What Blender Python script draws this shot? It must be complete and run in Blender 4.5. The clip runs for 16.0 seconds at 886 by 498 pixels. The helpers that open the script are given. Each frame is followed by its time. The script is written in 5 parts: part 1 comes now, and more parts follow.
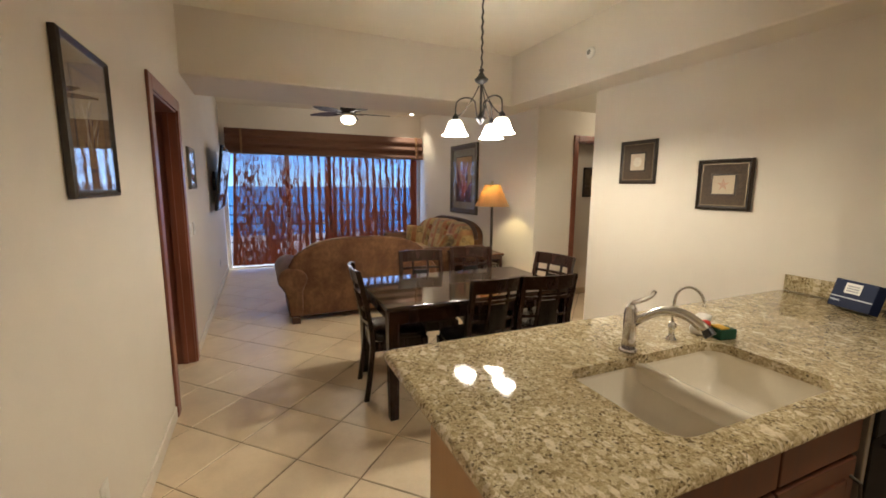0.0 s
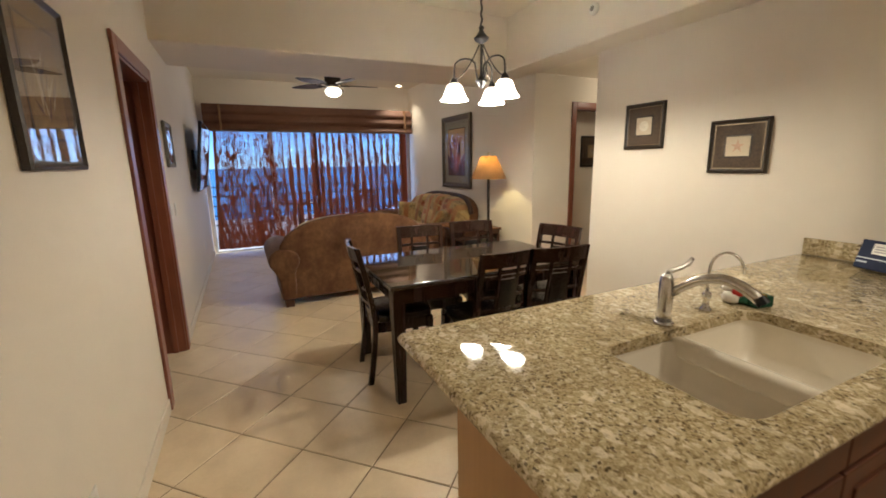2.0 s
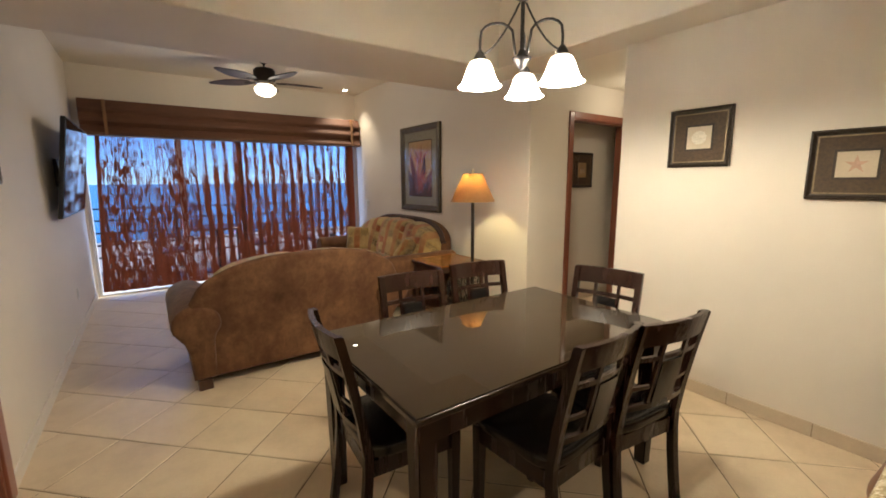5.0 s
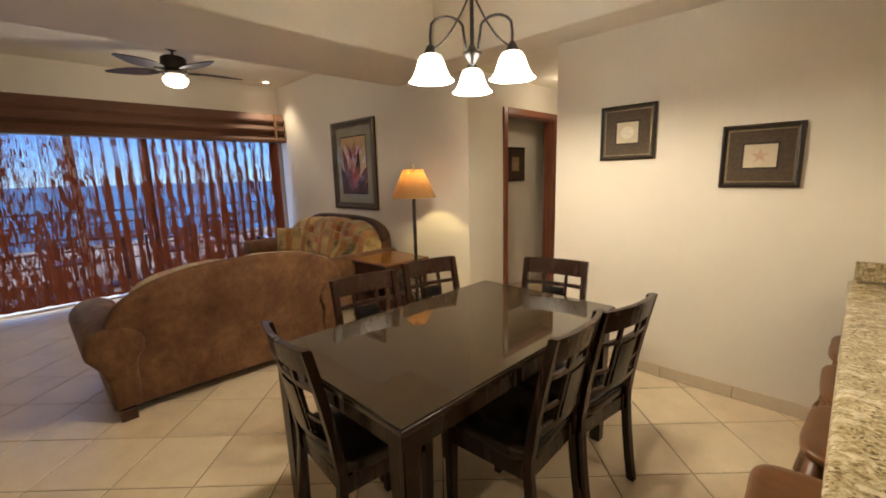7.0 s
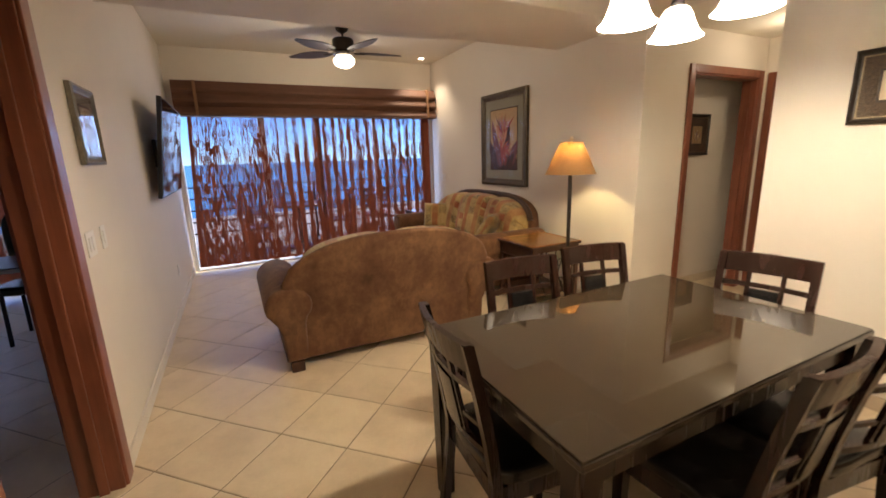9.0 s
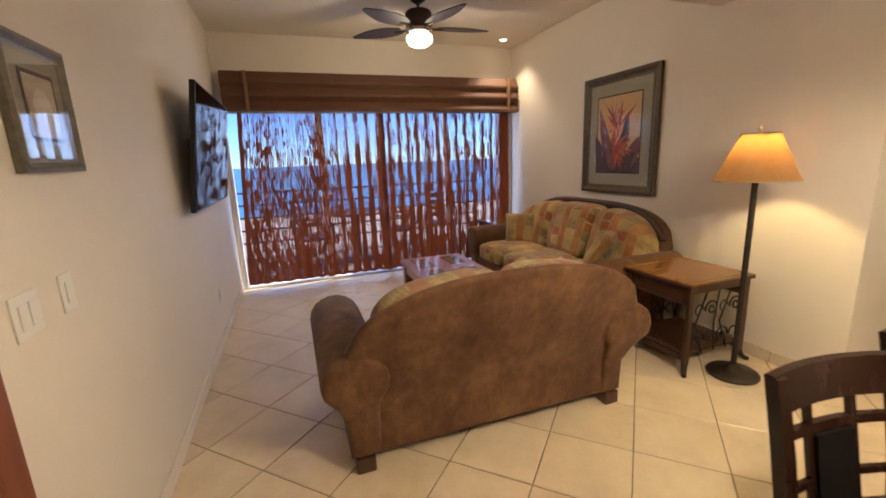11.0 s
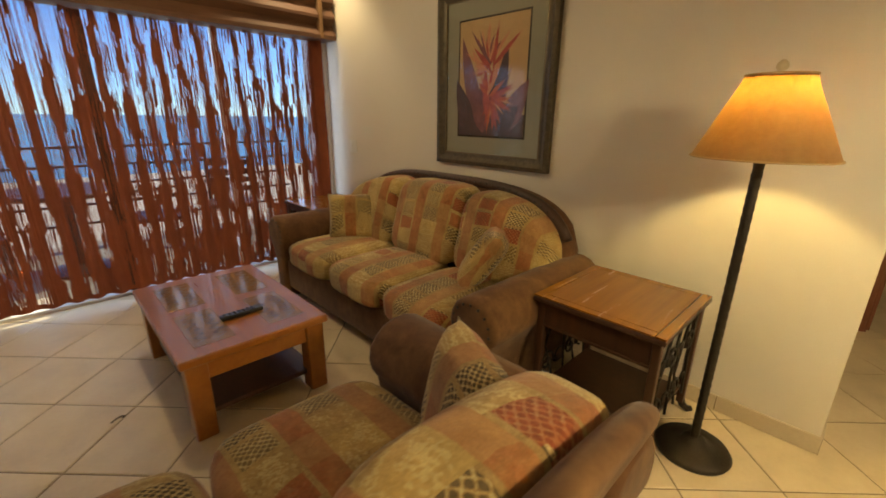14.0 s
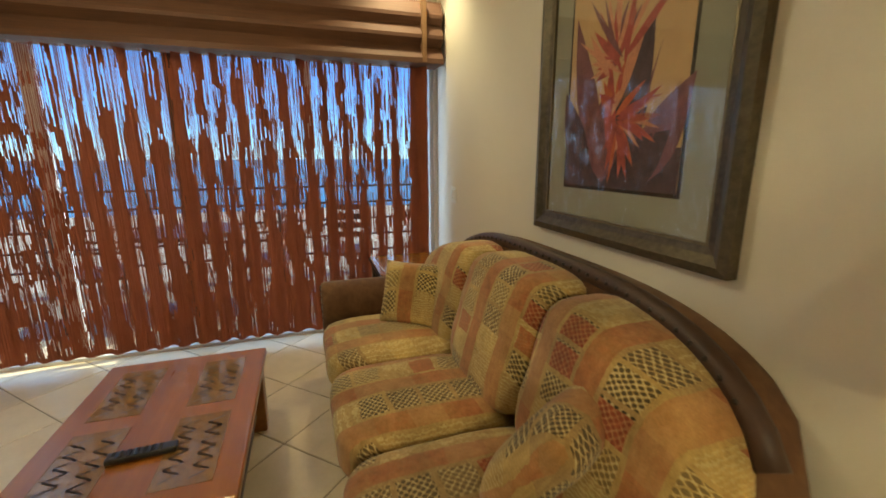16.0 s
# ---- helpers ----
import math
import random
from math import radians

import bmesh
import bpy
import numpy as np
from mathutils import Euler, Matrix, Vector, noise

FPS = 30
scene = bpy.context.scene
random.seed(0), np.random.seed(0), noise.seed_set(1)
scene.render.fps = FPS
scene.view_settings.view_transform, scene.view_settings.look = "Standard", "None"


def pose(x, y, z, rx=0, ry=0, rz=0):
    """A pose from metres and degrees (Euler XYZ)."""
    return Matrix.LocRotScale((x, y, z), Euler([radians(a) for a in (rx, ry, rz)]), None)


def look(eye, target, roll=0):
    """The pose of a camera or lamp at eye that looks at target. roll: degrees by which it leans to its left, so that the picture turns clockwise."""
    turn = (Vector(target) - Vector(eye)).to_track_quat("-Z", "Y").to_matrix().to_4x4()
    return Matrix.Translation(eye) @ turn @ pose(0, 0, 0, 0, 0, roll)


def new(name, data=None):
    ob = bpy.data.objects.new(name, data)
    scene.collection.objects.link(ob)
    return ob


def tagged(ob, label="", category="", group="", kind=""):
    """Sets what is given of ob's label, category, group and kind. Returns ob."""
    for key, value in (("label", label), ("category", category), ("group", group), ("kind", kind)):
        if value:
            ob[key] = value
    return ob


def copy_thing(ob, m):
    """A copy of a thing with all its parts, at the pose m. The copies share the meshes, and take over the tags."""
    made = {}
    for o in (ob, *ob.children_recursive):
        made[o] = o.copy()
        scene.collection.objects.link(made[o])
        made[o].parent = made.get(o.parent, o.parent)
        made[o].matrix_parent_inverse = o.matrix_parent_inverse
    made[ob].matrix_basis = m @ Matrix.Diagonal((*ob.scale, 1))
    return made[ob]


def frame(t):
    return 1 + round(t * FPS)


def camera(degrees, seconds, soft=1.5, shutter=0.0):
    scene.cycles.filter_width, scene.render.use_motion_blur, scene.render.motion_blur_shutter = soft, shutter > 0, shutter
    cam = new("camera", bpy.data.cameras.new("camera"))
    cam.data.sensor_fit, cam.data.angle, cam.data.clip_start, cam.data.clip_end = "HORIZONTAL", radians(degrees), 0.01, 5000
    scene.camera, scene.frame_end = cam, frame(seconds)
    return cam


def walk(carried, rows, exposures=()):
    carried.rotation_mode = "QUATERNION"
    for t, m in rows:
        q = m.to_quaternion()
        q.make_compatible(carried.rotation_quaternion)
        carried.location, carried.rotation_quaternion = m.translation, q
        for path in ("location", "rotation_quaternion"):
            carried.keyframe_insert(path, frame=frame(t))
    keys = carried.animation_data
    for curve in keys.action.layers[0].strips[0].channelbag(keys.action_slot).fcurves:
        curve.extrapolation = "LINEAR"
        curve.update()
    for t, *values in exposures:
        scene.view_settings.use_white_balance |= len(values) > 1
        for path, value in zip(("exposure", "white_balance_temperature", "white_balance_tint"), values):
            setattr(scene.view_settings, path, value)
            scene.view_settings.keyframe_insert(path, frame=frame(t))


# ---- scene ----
cam = camera(93.7, 16.0, 1.7, 0.25)
PATH = [
    (0, (0.114, 0.085, 1.499), (0.911, 1.895, 1.2), 0.5),
    (0.5, (0.112, 0.098, 1.488), (0.944, 1.891, 1.185), 0.6),
    (1, (0.103, 0.107, 1.487), (1.001, 1.864, 1.161), 0.2),
    (1.5, (0.07, 0.149, 1.456), (0.999, 1.879, 1.077), -0.6),
    (2, (0.084, 0.275, 1.448), (0.925, 2.043, 1.044), -1.0),
    (2.5, (0.184, 0.489, 1.45), (0.92, 2.317, 1.107), 1.1),
    (3, (0.185, 0.714, 1.437), (0.945, 2.52, 1.036), 2.5),
    (3.5, (0.12, 0.968, 1.433), (1.082, 2.681, 1.054), -0.6),
    (4, (0.162, 1.212, 1.423), (1.126, 2.922, 1.039), 0.7),
    (4.5, (0.219, 1.381, 1.442), (1.244, 3.064, 1.098), 0.3),
    (6.8, (0.126, 1.606, 1.47), (1.556, 2.96, 1.121), -1.2),
    (7, (0.129, 1.611, 1.467), (1.522, 3.002, 1.115), -1.5),
    (7.5, (0.113, 1.617, 1.478), (1.409, 3.101, 1.138), -1.3),
    (8, (0.087, 1.656, 1.479), (1.267, 3.229, 1.113), -0.8),
    (8.5, (0.077, 1.725, 1.462), (1.095, 3.395, 1.045), -1.1),
    (9, (0.169, 1.869, 1.444), (1.03, 3.62, 1.006), -1.8),
    (9.5, (0.305, 2.086, 1.458), (1.076, 3.884, 1.044), -1.1),
    (10, (0.304, 2.338, 1.443), (0.949, 4.184, 1.025), -0.8),
    (10.2, (0.286, 2.455, 1.451), (0.955, 4.303, 1.082), -1.7),
    (12.3, (0.192, 3.706, 1.401), (0.808, 5.533, 0.867), -3.1),
    (12.5, (0.266, 3.801, 1.388), (0.984, 5.604, 0.902), -2.9),
    (13, (0.429, 4.066, 1.423), (1.37, 5.742, 0.868), -2.6),
    (13.5, (0.635, 4.3, 1.42), (1.731, 5.864, 0.827), -2.1),
    (14, (0.981, 4.367, 1.38), (2.308, 5.735, 0.773), 0.7),
    (14.5, (1.365, 4.398, 1.409), (2.642, 5.766, 0.703), 1.8),
    (15, (1.715, 4.531, 1.424), (3.007, 5.905, 0.757), 2.2),
    (15.5, (1.975, 4.71, 1.398), (2.87, 6.416, 0.861), 2.0),
    (16, (2.142, 4.992, 1.372), (2.754, 6.846, 0.94), -0.2),
]
walk(cam, [(t, look(eye, target, roll)) for t, eye, target, roll in PATH], [
    (0, 0.68, 6000, 6), (2, 0.66, 6000, 6), (3, 0.60, 6050, 6), (4.5, 0.80, 6100, 6), (7, 0.66, 6500, 6), (8, 0.76, 6450, 7), (8.5, 0.86, 6500, 9),
    (9, 0.92, 6550, 11), (9.5, 0.86, 6500, 11), (10, 1.00, 6650, 11), (12.5, 0.84, 7150, 8), (13, 0.85, 7850, 2), (13.5, 0.85, 7950, -8),
    (14, 0.77, 8900, -2), (14.5, 0.80, 8500, -4), (15, 0.86, 7700, -6), (15.5, 0.80, 7500, -8), (16, 1.02, 7700, -13)])

# ---- light: sky and sun outside, warm lamps inside ----
world = bpy.data.worlds.new("sky_world")
scene.world = world
world.use_nodes = True
_wn = world.node_tree.nodes
_sky = _wn.new("ShaderNodeTexSky")
_sky.sky_type, _sky.sun_disc = "NISHITA", False
_sky.sun_elevation, _sky.sun_rotation = radians(50), radians(82)
_sky.air_density, _sky.dust_density, _sky.ozone_density = 0.8, 0.0, 4.0
_blue = _wn.new("ShaderNodeMix")
_blue.data_type, _blue.blend_type = "RGBA", "MULTIPLY"
_blue.inputs[0].default_value, _blue.inputs[7].default_value = 1.0, (0.45, 0.71, 1.3, 1)
world.node_tree.links.new(_sky.outputs[0], _blue.inputs[6])
world.node_tree.links.new(_blue.outputs[2], _wn["Background"].inputs[0])
_wn["Background"].inputs[1].default_value = 0.135


def lamp(name, kind, place, watts, colour, size=0.05, target=None, spot=None):
    data = bpy.data.lights.new(name, kind)
    data.energy, data.color = watts, colour
    if kind == "AREA":
        data.size = size
    elif kind == "SUN":
        data.angle = radians(size)
    else:
        data.shadow_soft_size = size
    if kind == "SPOT":
        data.spot_size, data.spot_blend = radians(spot or 110), 0.7
    ob = new(name, data)
    ob.matrix_world = look(place, target) if target else Matrix.Translation(place)
    return ob


WARM, AMBER = (1.0, 0.83, 0.62), (1.0, 0.80, 0.36)
lamp("sun_light", "SUN", (18, 2.5, 22), 3.0, (1.0, 0.95, 0.87), 0.5, (0, 0, 0))
CHANDELIER = (1.66, 2.92)
SHADES = [(1.505, 3.03), (1.85, 3.085), (1.75, 2.765)]
for sx, sy in SHADES:
    lamp("chandelier_bulb_light", "POINT", (sx, sy, 1.897), 19.0, WARM, 0.02)
lamp("fan_bulb_light", "POINT", (1.45, 6.84, 2.40), 13.0, WARM, 0.06)
lamp("floor_lamp_bulb_light", "POINT", (2.80, 4.66, 1.468), 10.5, AMBER, 0.03)
lamp("recessed_bulb_light", "SPOT", (2.87, 7.90, 2.83), 26.0, WARM, 0.05, (2.87, 7.90, 0), 100)
# two unseen fill spots added behind the camera to brighten the counter
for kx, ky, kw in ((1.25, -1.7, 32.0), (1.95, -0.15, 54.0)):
    lamp("kitchen_fill_spot", "SPOT", (kx, ky, 2.94), kw, WARM, 0.08, (kx, ky, 0), 150)
# weak fill added in the hall niche, where no fixture hangs
lamp("hall_fill_light", "POINT", (4.3, 3.8, 2.25), 3.0, WARM, 0.06)
# sky light that comes in through the two balcony doors
for nm, wx, wide in (("balcony_sky_light", 1.36, 3.3), ("bedroom_sky_light", -2.0, 2.2)):
    a = lamp(nm, "AREA", (wx, 8.42, 1.1), 30.0, (0.46, 0.62, 1.0), wide, (wx, 0, 1.0))
    a.data.shape, a.data.size_y = "RECTANGLE", 1.9


# ---- materials ----
class Nodes:
    def __init__(self, name):
        self.mat = bpy.data.materials.new(name)
        self.mat.use_nodes = True
        self.tree = self.mat.node_tree
        self.bsdf = self.tree.nodes["Principled BSDF"]
        self.coord = self.tree.nodes.new("ShaderNodeTexCoord").outputs["Object"]

    def put(self, socket, value):
        if isinstance(value, bpy.types.NodeSocket):
            self.tree.links.new(value, socket)
        elif isinstance(value, (tuple, list)) and len(value) == 3 and socket.type == "RGBA":
            socket.default_value = (*value, 1)
        else:
            socket.default_value = value

    def node(self, kind, out=0, inputs=None, **props):
        n = self.tree.nodes.new("ShaderNode" + kind)
        if "operation" in props:
            n.operation = props["operation"]
        if "noise_dimensions" in props:
            n.noise_dimensions = props["noise_dimensions"]
        if "distance" in props:
            n.distance = props["distance"]
        if "bands_direction" in props:
            n.bands_direction = props["bands_direction"]
        for k, v in (inputs or {}).items():
            self.put(n.inputs[k], v)
        return n.outputs[out]

    def scaled(self, sx, sy, sz, rot=(0, 0, 0)):
        return self.node("Mapping", inputs={"Vector": self.coord, "Scale": (sx, sy, sz), "Rotation": rot})

    def noise(self, scale, detail=4.0, vector=None, rough=0.6, out=0):
        return self.node("TexNoise", out, {"Vector": vector or self.coord, "Scale": scale, "Detail": detail, "Roughness": rough})

    def ramp(self, fac, stops):
        n = self.tree.nodes.new("ShaderNodeValToRGB")
        self.put(n.inputs[0], fac)
        e = n.color_ramp.elements
        while len(e) < len(stops):
            e.new(0.5)
        for el, (p, c) in zip(e, stops):
            el.position, el.color = p, (*c, 1) if len(c) == 3 else c
        return n.outputs[0]

    def mix(self, fac, a, b, mode="MIX"):
        n = self.tree.nodes.new("ShaderNodeMix")
        n.data_type, n.blend_type = "RGBA", mode
        self.put(n.inputs[0], fac), self.put(n.inputs[6], a), self.put(n.inputs[7], b)
        return n.outputs[2]

    def maths(self, op, a, b=0.0):
        return self.node("Math", 0, {0: a, 1: b}, operation=op)

    def bump(self, height, strength, distance=0.01):
        self.put(self.bsdf.inputs["Normal"], self.node("Bump", 0, {"Height": height, "Strength": strength, "Distance": distance}))

    def done(self, colour, rough, metal=0.0, **more):
        self.put(self.bsdf.inputs["Base Color"], colour)
        self.put(self.bsdf.inputs["Roughness"], rough)
        self.put(self.bsdf.inputs["Metallic"], metal)
        for k, v in more.items():
            self.put(self.bsdf.inputs[k.replace("_", " ")], v)
        return self.mat


def tone(c, k):
    return tuple(min(1, v * k) for v in c)


def varied(name, c, rough=0.6, scale=8.0, spread=0.12, bump=0.1, fine=90.0, metal=0.0, **more):
    """A plain surface with broad and fine variation of tone and relief."""
    n = Nodes(name)
    broad, small = n.noise(scale), n.noise(fine, 3)
    col = n.mix(0.35, n.ramp(broad, [(0.25, tone(c, 1 - spread)), (0.75, tone(c, 1 + spread))]), n.ramp(small, [(0.3, tone(c, 1 - spread)), (0.7, tone(c, 1 + spread))]))
    n.bump(small, bump, 0.004)
    r = n.maths("ADD", n.maths("MULTIPLY", broad, 0.12), rough - 0.06)
    return n.done(col, r, metal, **more)


def wood(name, dark, light, rough=0.35, along="z", grain=1.0, coat=0.0):
    n = Nodes(name)
    s = {"x": (0.06, 1, 1), "y": (1, 0.06, 1), "z": (1, 1, 0.06)}[along]
    v = n.scaled(*[k * 26 * grain for k in s])
    g = n.noise(1.0, 6, v, 0.65)
    broad = n.noise(2.2, 3)
    col = n.mix(0.3, n.ramp(g, [(0.3, dark), (0.7, light)]), n.ramp(broad, [(0.3, tone(dark, 0.8)), (0.7, tone(light, 1.1))]))
    n.bump(g, 0.12, 0.002)
    return n.done(col, n.maths("ADD", n.maths("MULTIPLY", g, 0.15), rough - 0.07), 0.0, Coat_Weight=coat, Coat_Roughness=0.12)


def wall_paint(name, c):
    n = Nodes(name)
    a, b = n.noise(1.3, 4), n.noise(160, 3)
    col = n.mix(0.4, n.ramp(a, [(0.3, tone(c, 0.95)), (0.7, tone(c, 1.03))]), n.ramp(b, [(0.3, tone(c, 0.96)), (0.7, tone(c, 1.02))]))
    n.bump(b, 0.12, 0.003)
    return n.done(col, 0.7)


WALL = wall_paint("cream_wall_paint", (0.735, 0.672, 0.58))
CEIL = wall_paint("cream_ceiling_paint", (0.80, 0.74, 0.62))


def floor_tile():
    n = Nodes("beige_floor_tile")
    rnd = n.node("ObjectInfo", "Random")
    a = n.node("TexNoise", 0, {"Vector": n.coord, "W": n.maths("MULTIPLY", rnd, 40.0), "Scale": 4.5, "Detail": 6.0, "Roughness": 0.62}, noise_dimensions="4D")
    b = n.noise(55, 3)
    col = n.ramp(a, [(0.28, (0.57, 0.43, 0.25)), (0.5, (0.75, 0.59, 0.37)), (0.72, (0.86, 0.72, 0.49))])
    col = n.mix(0.25, col, n.ramp(b, [(0.3, (0.57, 0.48, 0.35)), (0.7, (0.76, 0.67, 0.54))]))
    col = n.mix(0.35, col, n.ramp(rnd, [(0, (0.65, 0.53, 0.38)), (1, (0.81, 0.69, 0.52))]))
    n.bump(n.mix(0.5, a, b), 0.10, 0.004)
    return n.done(col, n.maths("ADD", n.maths("MULTIPLY", a, 0.2), 0.22), 0.0, Specular_IOR_Level=0.5)


TILE = floor_tile()
GROUT = varied("brown_grout", (0.21, 0.145, 0.085), 0.9, 12, 0.2, 0.3)
BASETILE = varied("beige_baseboard_tile", (0.58, 0.48, 0.35), 0.4, 6, 0.1, 0.05)
MAHOGANY = wood("red_brown_door_wood", (0.150, 0.044, 0.023), (0.275, 0.092, 0.048), 0.38, "z", 1.0, 0.15)
ESPRESSO = wood("espresso_wood", (0.011, 0.0038, 0.0021), (0.024, 0.0080, 0.0042), 0.26, "z", 0.6, 0.0)
ESPRESSO_X = wood("espresso_table_wood", (0.020, 0.013, 0.008), (0.045, 0.028, 0.017), 0.22, "x", 0.7, 0.35)
LEATHER = varied("black_leather", (0.009, 0.008, 0.0075), 0.23, 14, 0.2, 0.07, 260)
CABINET = wood("cherry_cabinet_wood", (0.058, 0.0145, 0.0034), (0.112, 0.032, 0.0078), 0.6, "z", 1.0, 0.0)
CABINET_SIDE = wood("maple_cabinet_panel", (0.34, 0.18, 0.062), (0.44, 0.25, 0.095), 0.45, "z", 0.8)
OAK = wood("honey_oak_top", (0.185, 0.068, 0.012), (0.315, 0.130, 0.025), 0.25, "x", 1.0, 0.4)
PINE = wood("orange_pine", (0.24, 0.074, 0.014), (0.40, 0.142, 0.030), 0.30, "y", 0.8, 0.25)
STOOLWOOD = wood("chestnut_stool_wood", (0.095, 0.032, 0.006), (0.18, 0.066, 0.012), 0.42, "z", 1.0, 0.2)
DARKWOOD = wood("dark_walnut", (0.035, 0.014, 0.007), (0.085, 0.034, 0.016), 0.4, "z")
IRON = varied("dark_bronze_iron", (0.045, 0.036, 0.028), 0.45, 20, 0.3, 0.3, 120, 0.7)
CHANDIRON = varied("pewter_iron", (0.07, 0.065, 0.065), 0.42, 20, 0.25, 0.2, 120, 0.8)
CHROME = varied("brushed_chrome", (0.62, 0.60, 0.57), 0.2, 12, 0.05, 0.02, 200, 1.0)
BLACKPLASTIC = varied("black_plastic", (0.008, 0.008, 0.009), 0.35, 20, 0.1, 0.05)
WHITEPLASTIC = varied("white_plastic", (0.74, 0.72, 0.66), 0.4, 20, 0.05, 0.02)
SINK = varied("bisque_sink_enamel", (0.84, 0.78, 0.66), 0.18, 5, 0.03, 0.02, 60, 0.0, Coat_Weight=0.5)
ALU = varied("white_door_frame", (0.70, 0.70, 0.68), 0.4, 10, 0.05, 0.03)
DARKALU = varied("bronze_door_frame", (0.035, 0.027, 0.022), 0.4, 10, 0.1, 0.03, 90, 0.5)


def granite():
    n = Nodes("speckled_granite")
    warp = n.node("VectorMath", 0, {0: n.coord, 1: n.node("VectorMath", 0, {0: n.noise(60, 2, out=1), "Scale": 0.010}, operation="SCALE")}, operation="ADD")
    v1 = n.node("TexVoronoi", "Color", {"Vector": warp, "Scale": 98.0, "Randomness": 1.0})
    v2 = n.node("TexVoronoi", "Color", {"Vector": warp, "Scale": 240.0, "Randomness": 1.0})
    v3 = n.node("TexVoronoi", "Color", {"Vector": warp, "Scale": 140.0, "Randomness": 1.0})
    a = n.ramp(n.node("SeparateColor", 0, {0: v1}), [(0.0, (0.24, 0.19, 0.105)), (0.25, (0.36, 0.31, 0.18)), (0.6, (0.51, 0.45, 0.29)), (0.85, (0.66, 0.61, 0.45)), (1.0, (0.82, 0.78, 0.64))])
    b = n.ramp(n.node("SeparateColor", 1, {0: v2}), [(0.0, (0.10, 0.08, 0.045)), (0.2, (0.27, 0.22, 0.12)), (0.7, (0.45, 0.40, 0.26)), (1.0, (0.66, 0.62, 0.48))])
    col = n.mix(0.45, a, b)
    cluster = n.noise(7.5, 4, n.scaled(1.0, 2.2, 1.0, (0, 0, 0.6)))
    reach = n.maths("ADD", n.maths("MULTIPLY", n.ramp(cluster, [(0.45, (0, 0, 0)), (0.68, (1, 1, 1))]), 0.22), 0.05)
    specks = n.maths("LESS_THAN", n.node("SeparateColor", 2, {0: v3}), reach)
    dark = n.ramp(n.node("SeparateColor", 0, {0: v3}), [(0.0, (0.03, 0.024, 0.014)), (0.5, (0.10, 0.068, 0.034)), (1.0, (0.20, 0.145, 0.075))])
    col = n.mix(n.maths("MULTIPLY", specks, 0.82), col, dark)
    v4 = n.node("TexVoronoi", "Color", {"Vector": n.scaled(1.0, 0.62, 1.0, (0, 0, 0.7)), "Scale": 52.0, "Randomness": 1.0})
    pale = n.maths("LESS_THAN", n.node("SeparateColor", 1, {0: v4}), 0.09)
    col = n.mix(n.maths("MULTIPLY", pale, n.maths("ADD", n.maths("MULTIPLY", n.noise(70, 3), 0.9), 0.1)), col, (0.80, 0.76, 0.62))
    tint = n.noise(5, 3)
    col = n.mix(1.0, col, n.ramp(tint, [(0.35, (0.84, 0.76, 0.65)), (0.65, (1.14, 1.07, 0.99))]), "MULTIPLY")
    return n.done(col, 0.055, 0.0, Specular_IOR_Level=0.5)


GRANITE = granite()


def suede():
    n = Nodes("brown_microsuede")
    a, b, c = n.noise(4.2, 5, n.scaled(1.0, 1.0, 0.55, (0.3, 0.5, 0.2)), 0.68), n.noise(18, 4), n.noise(300, 2)
    col = n.ramp(n.mix(0.25, a, b), [(0.33, (0.072, 0.032, 0.017)), (0.48, (0.118, 0.056, 0.028)), (0.65, (0.208, 0.110, 0.052))])
    n.bump(n.mix(0.5, b, c), 0.25, 0.004)
    return n.done(col, 0.85, 0.0, Sheen_Weight=0.15, Sheen_Roughness=0.4, Specular_IOR_Level=0.2)


SUEDE = suede()


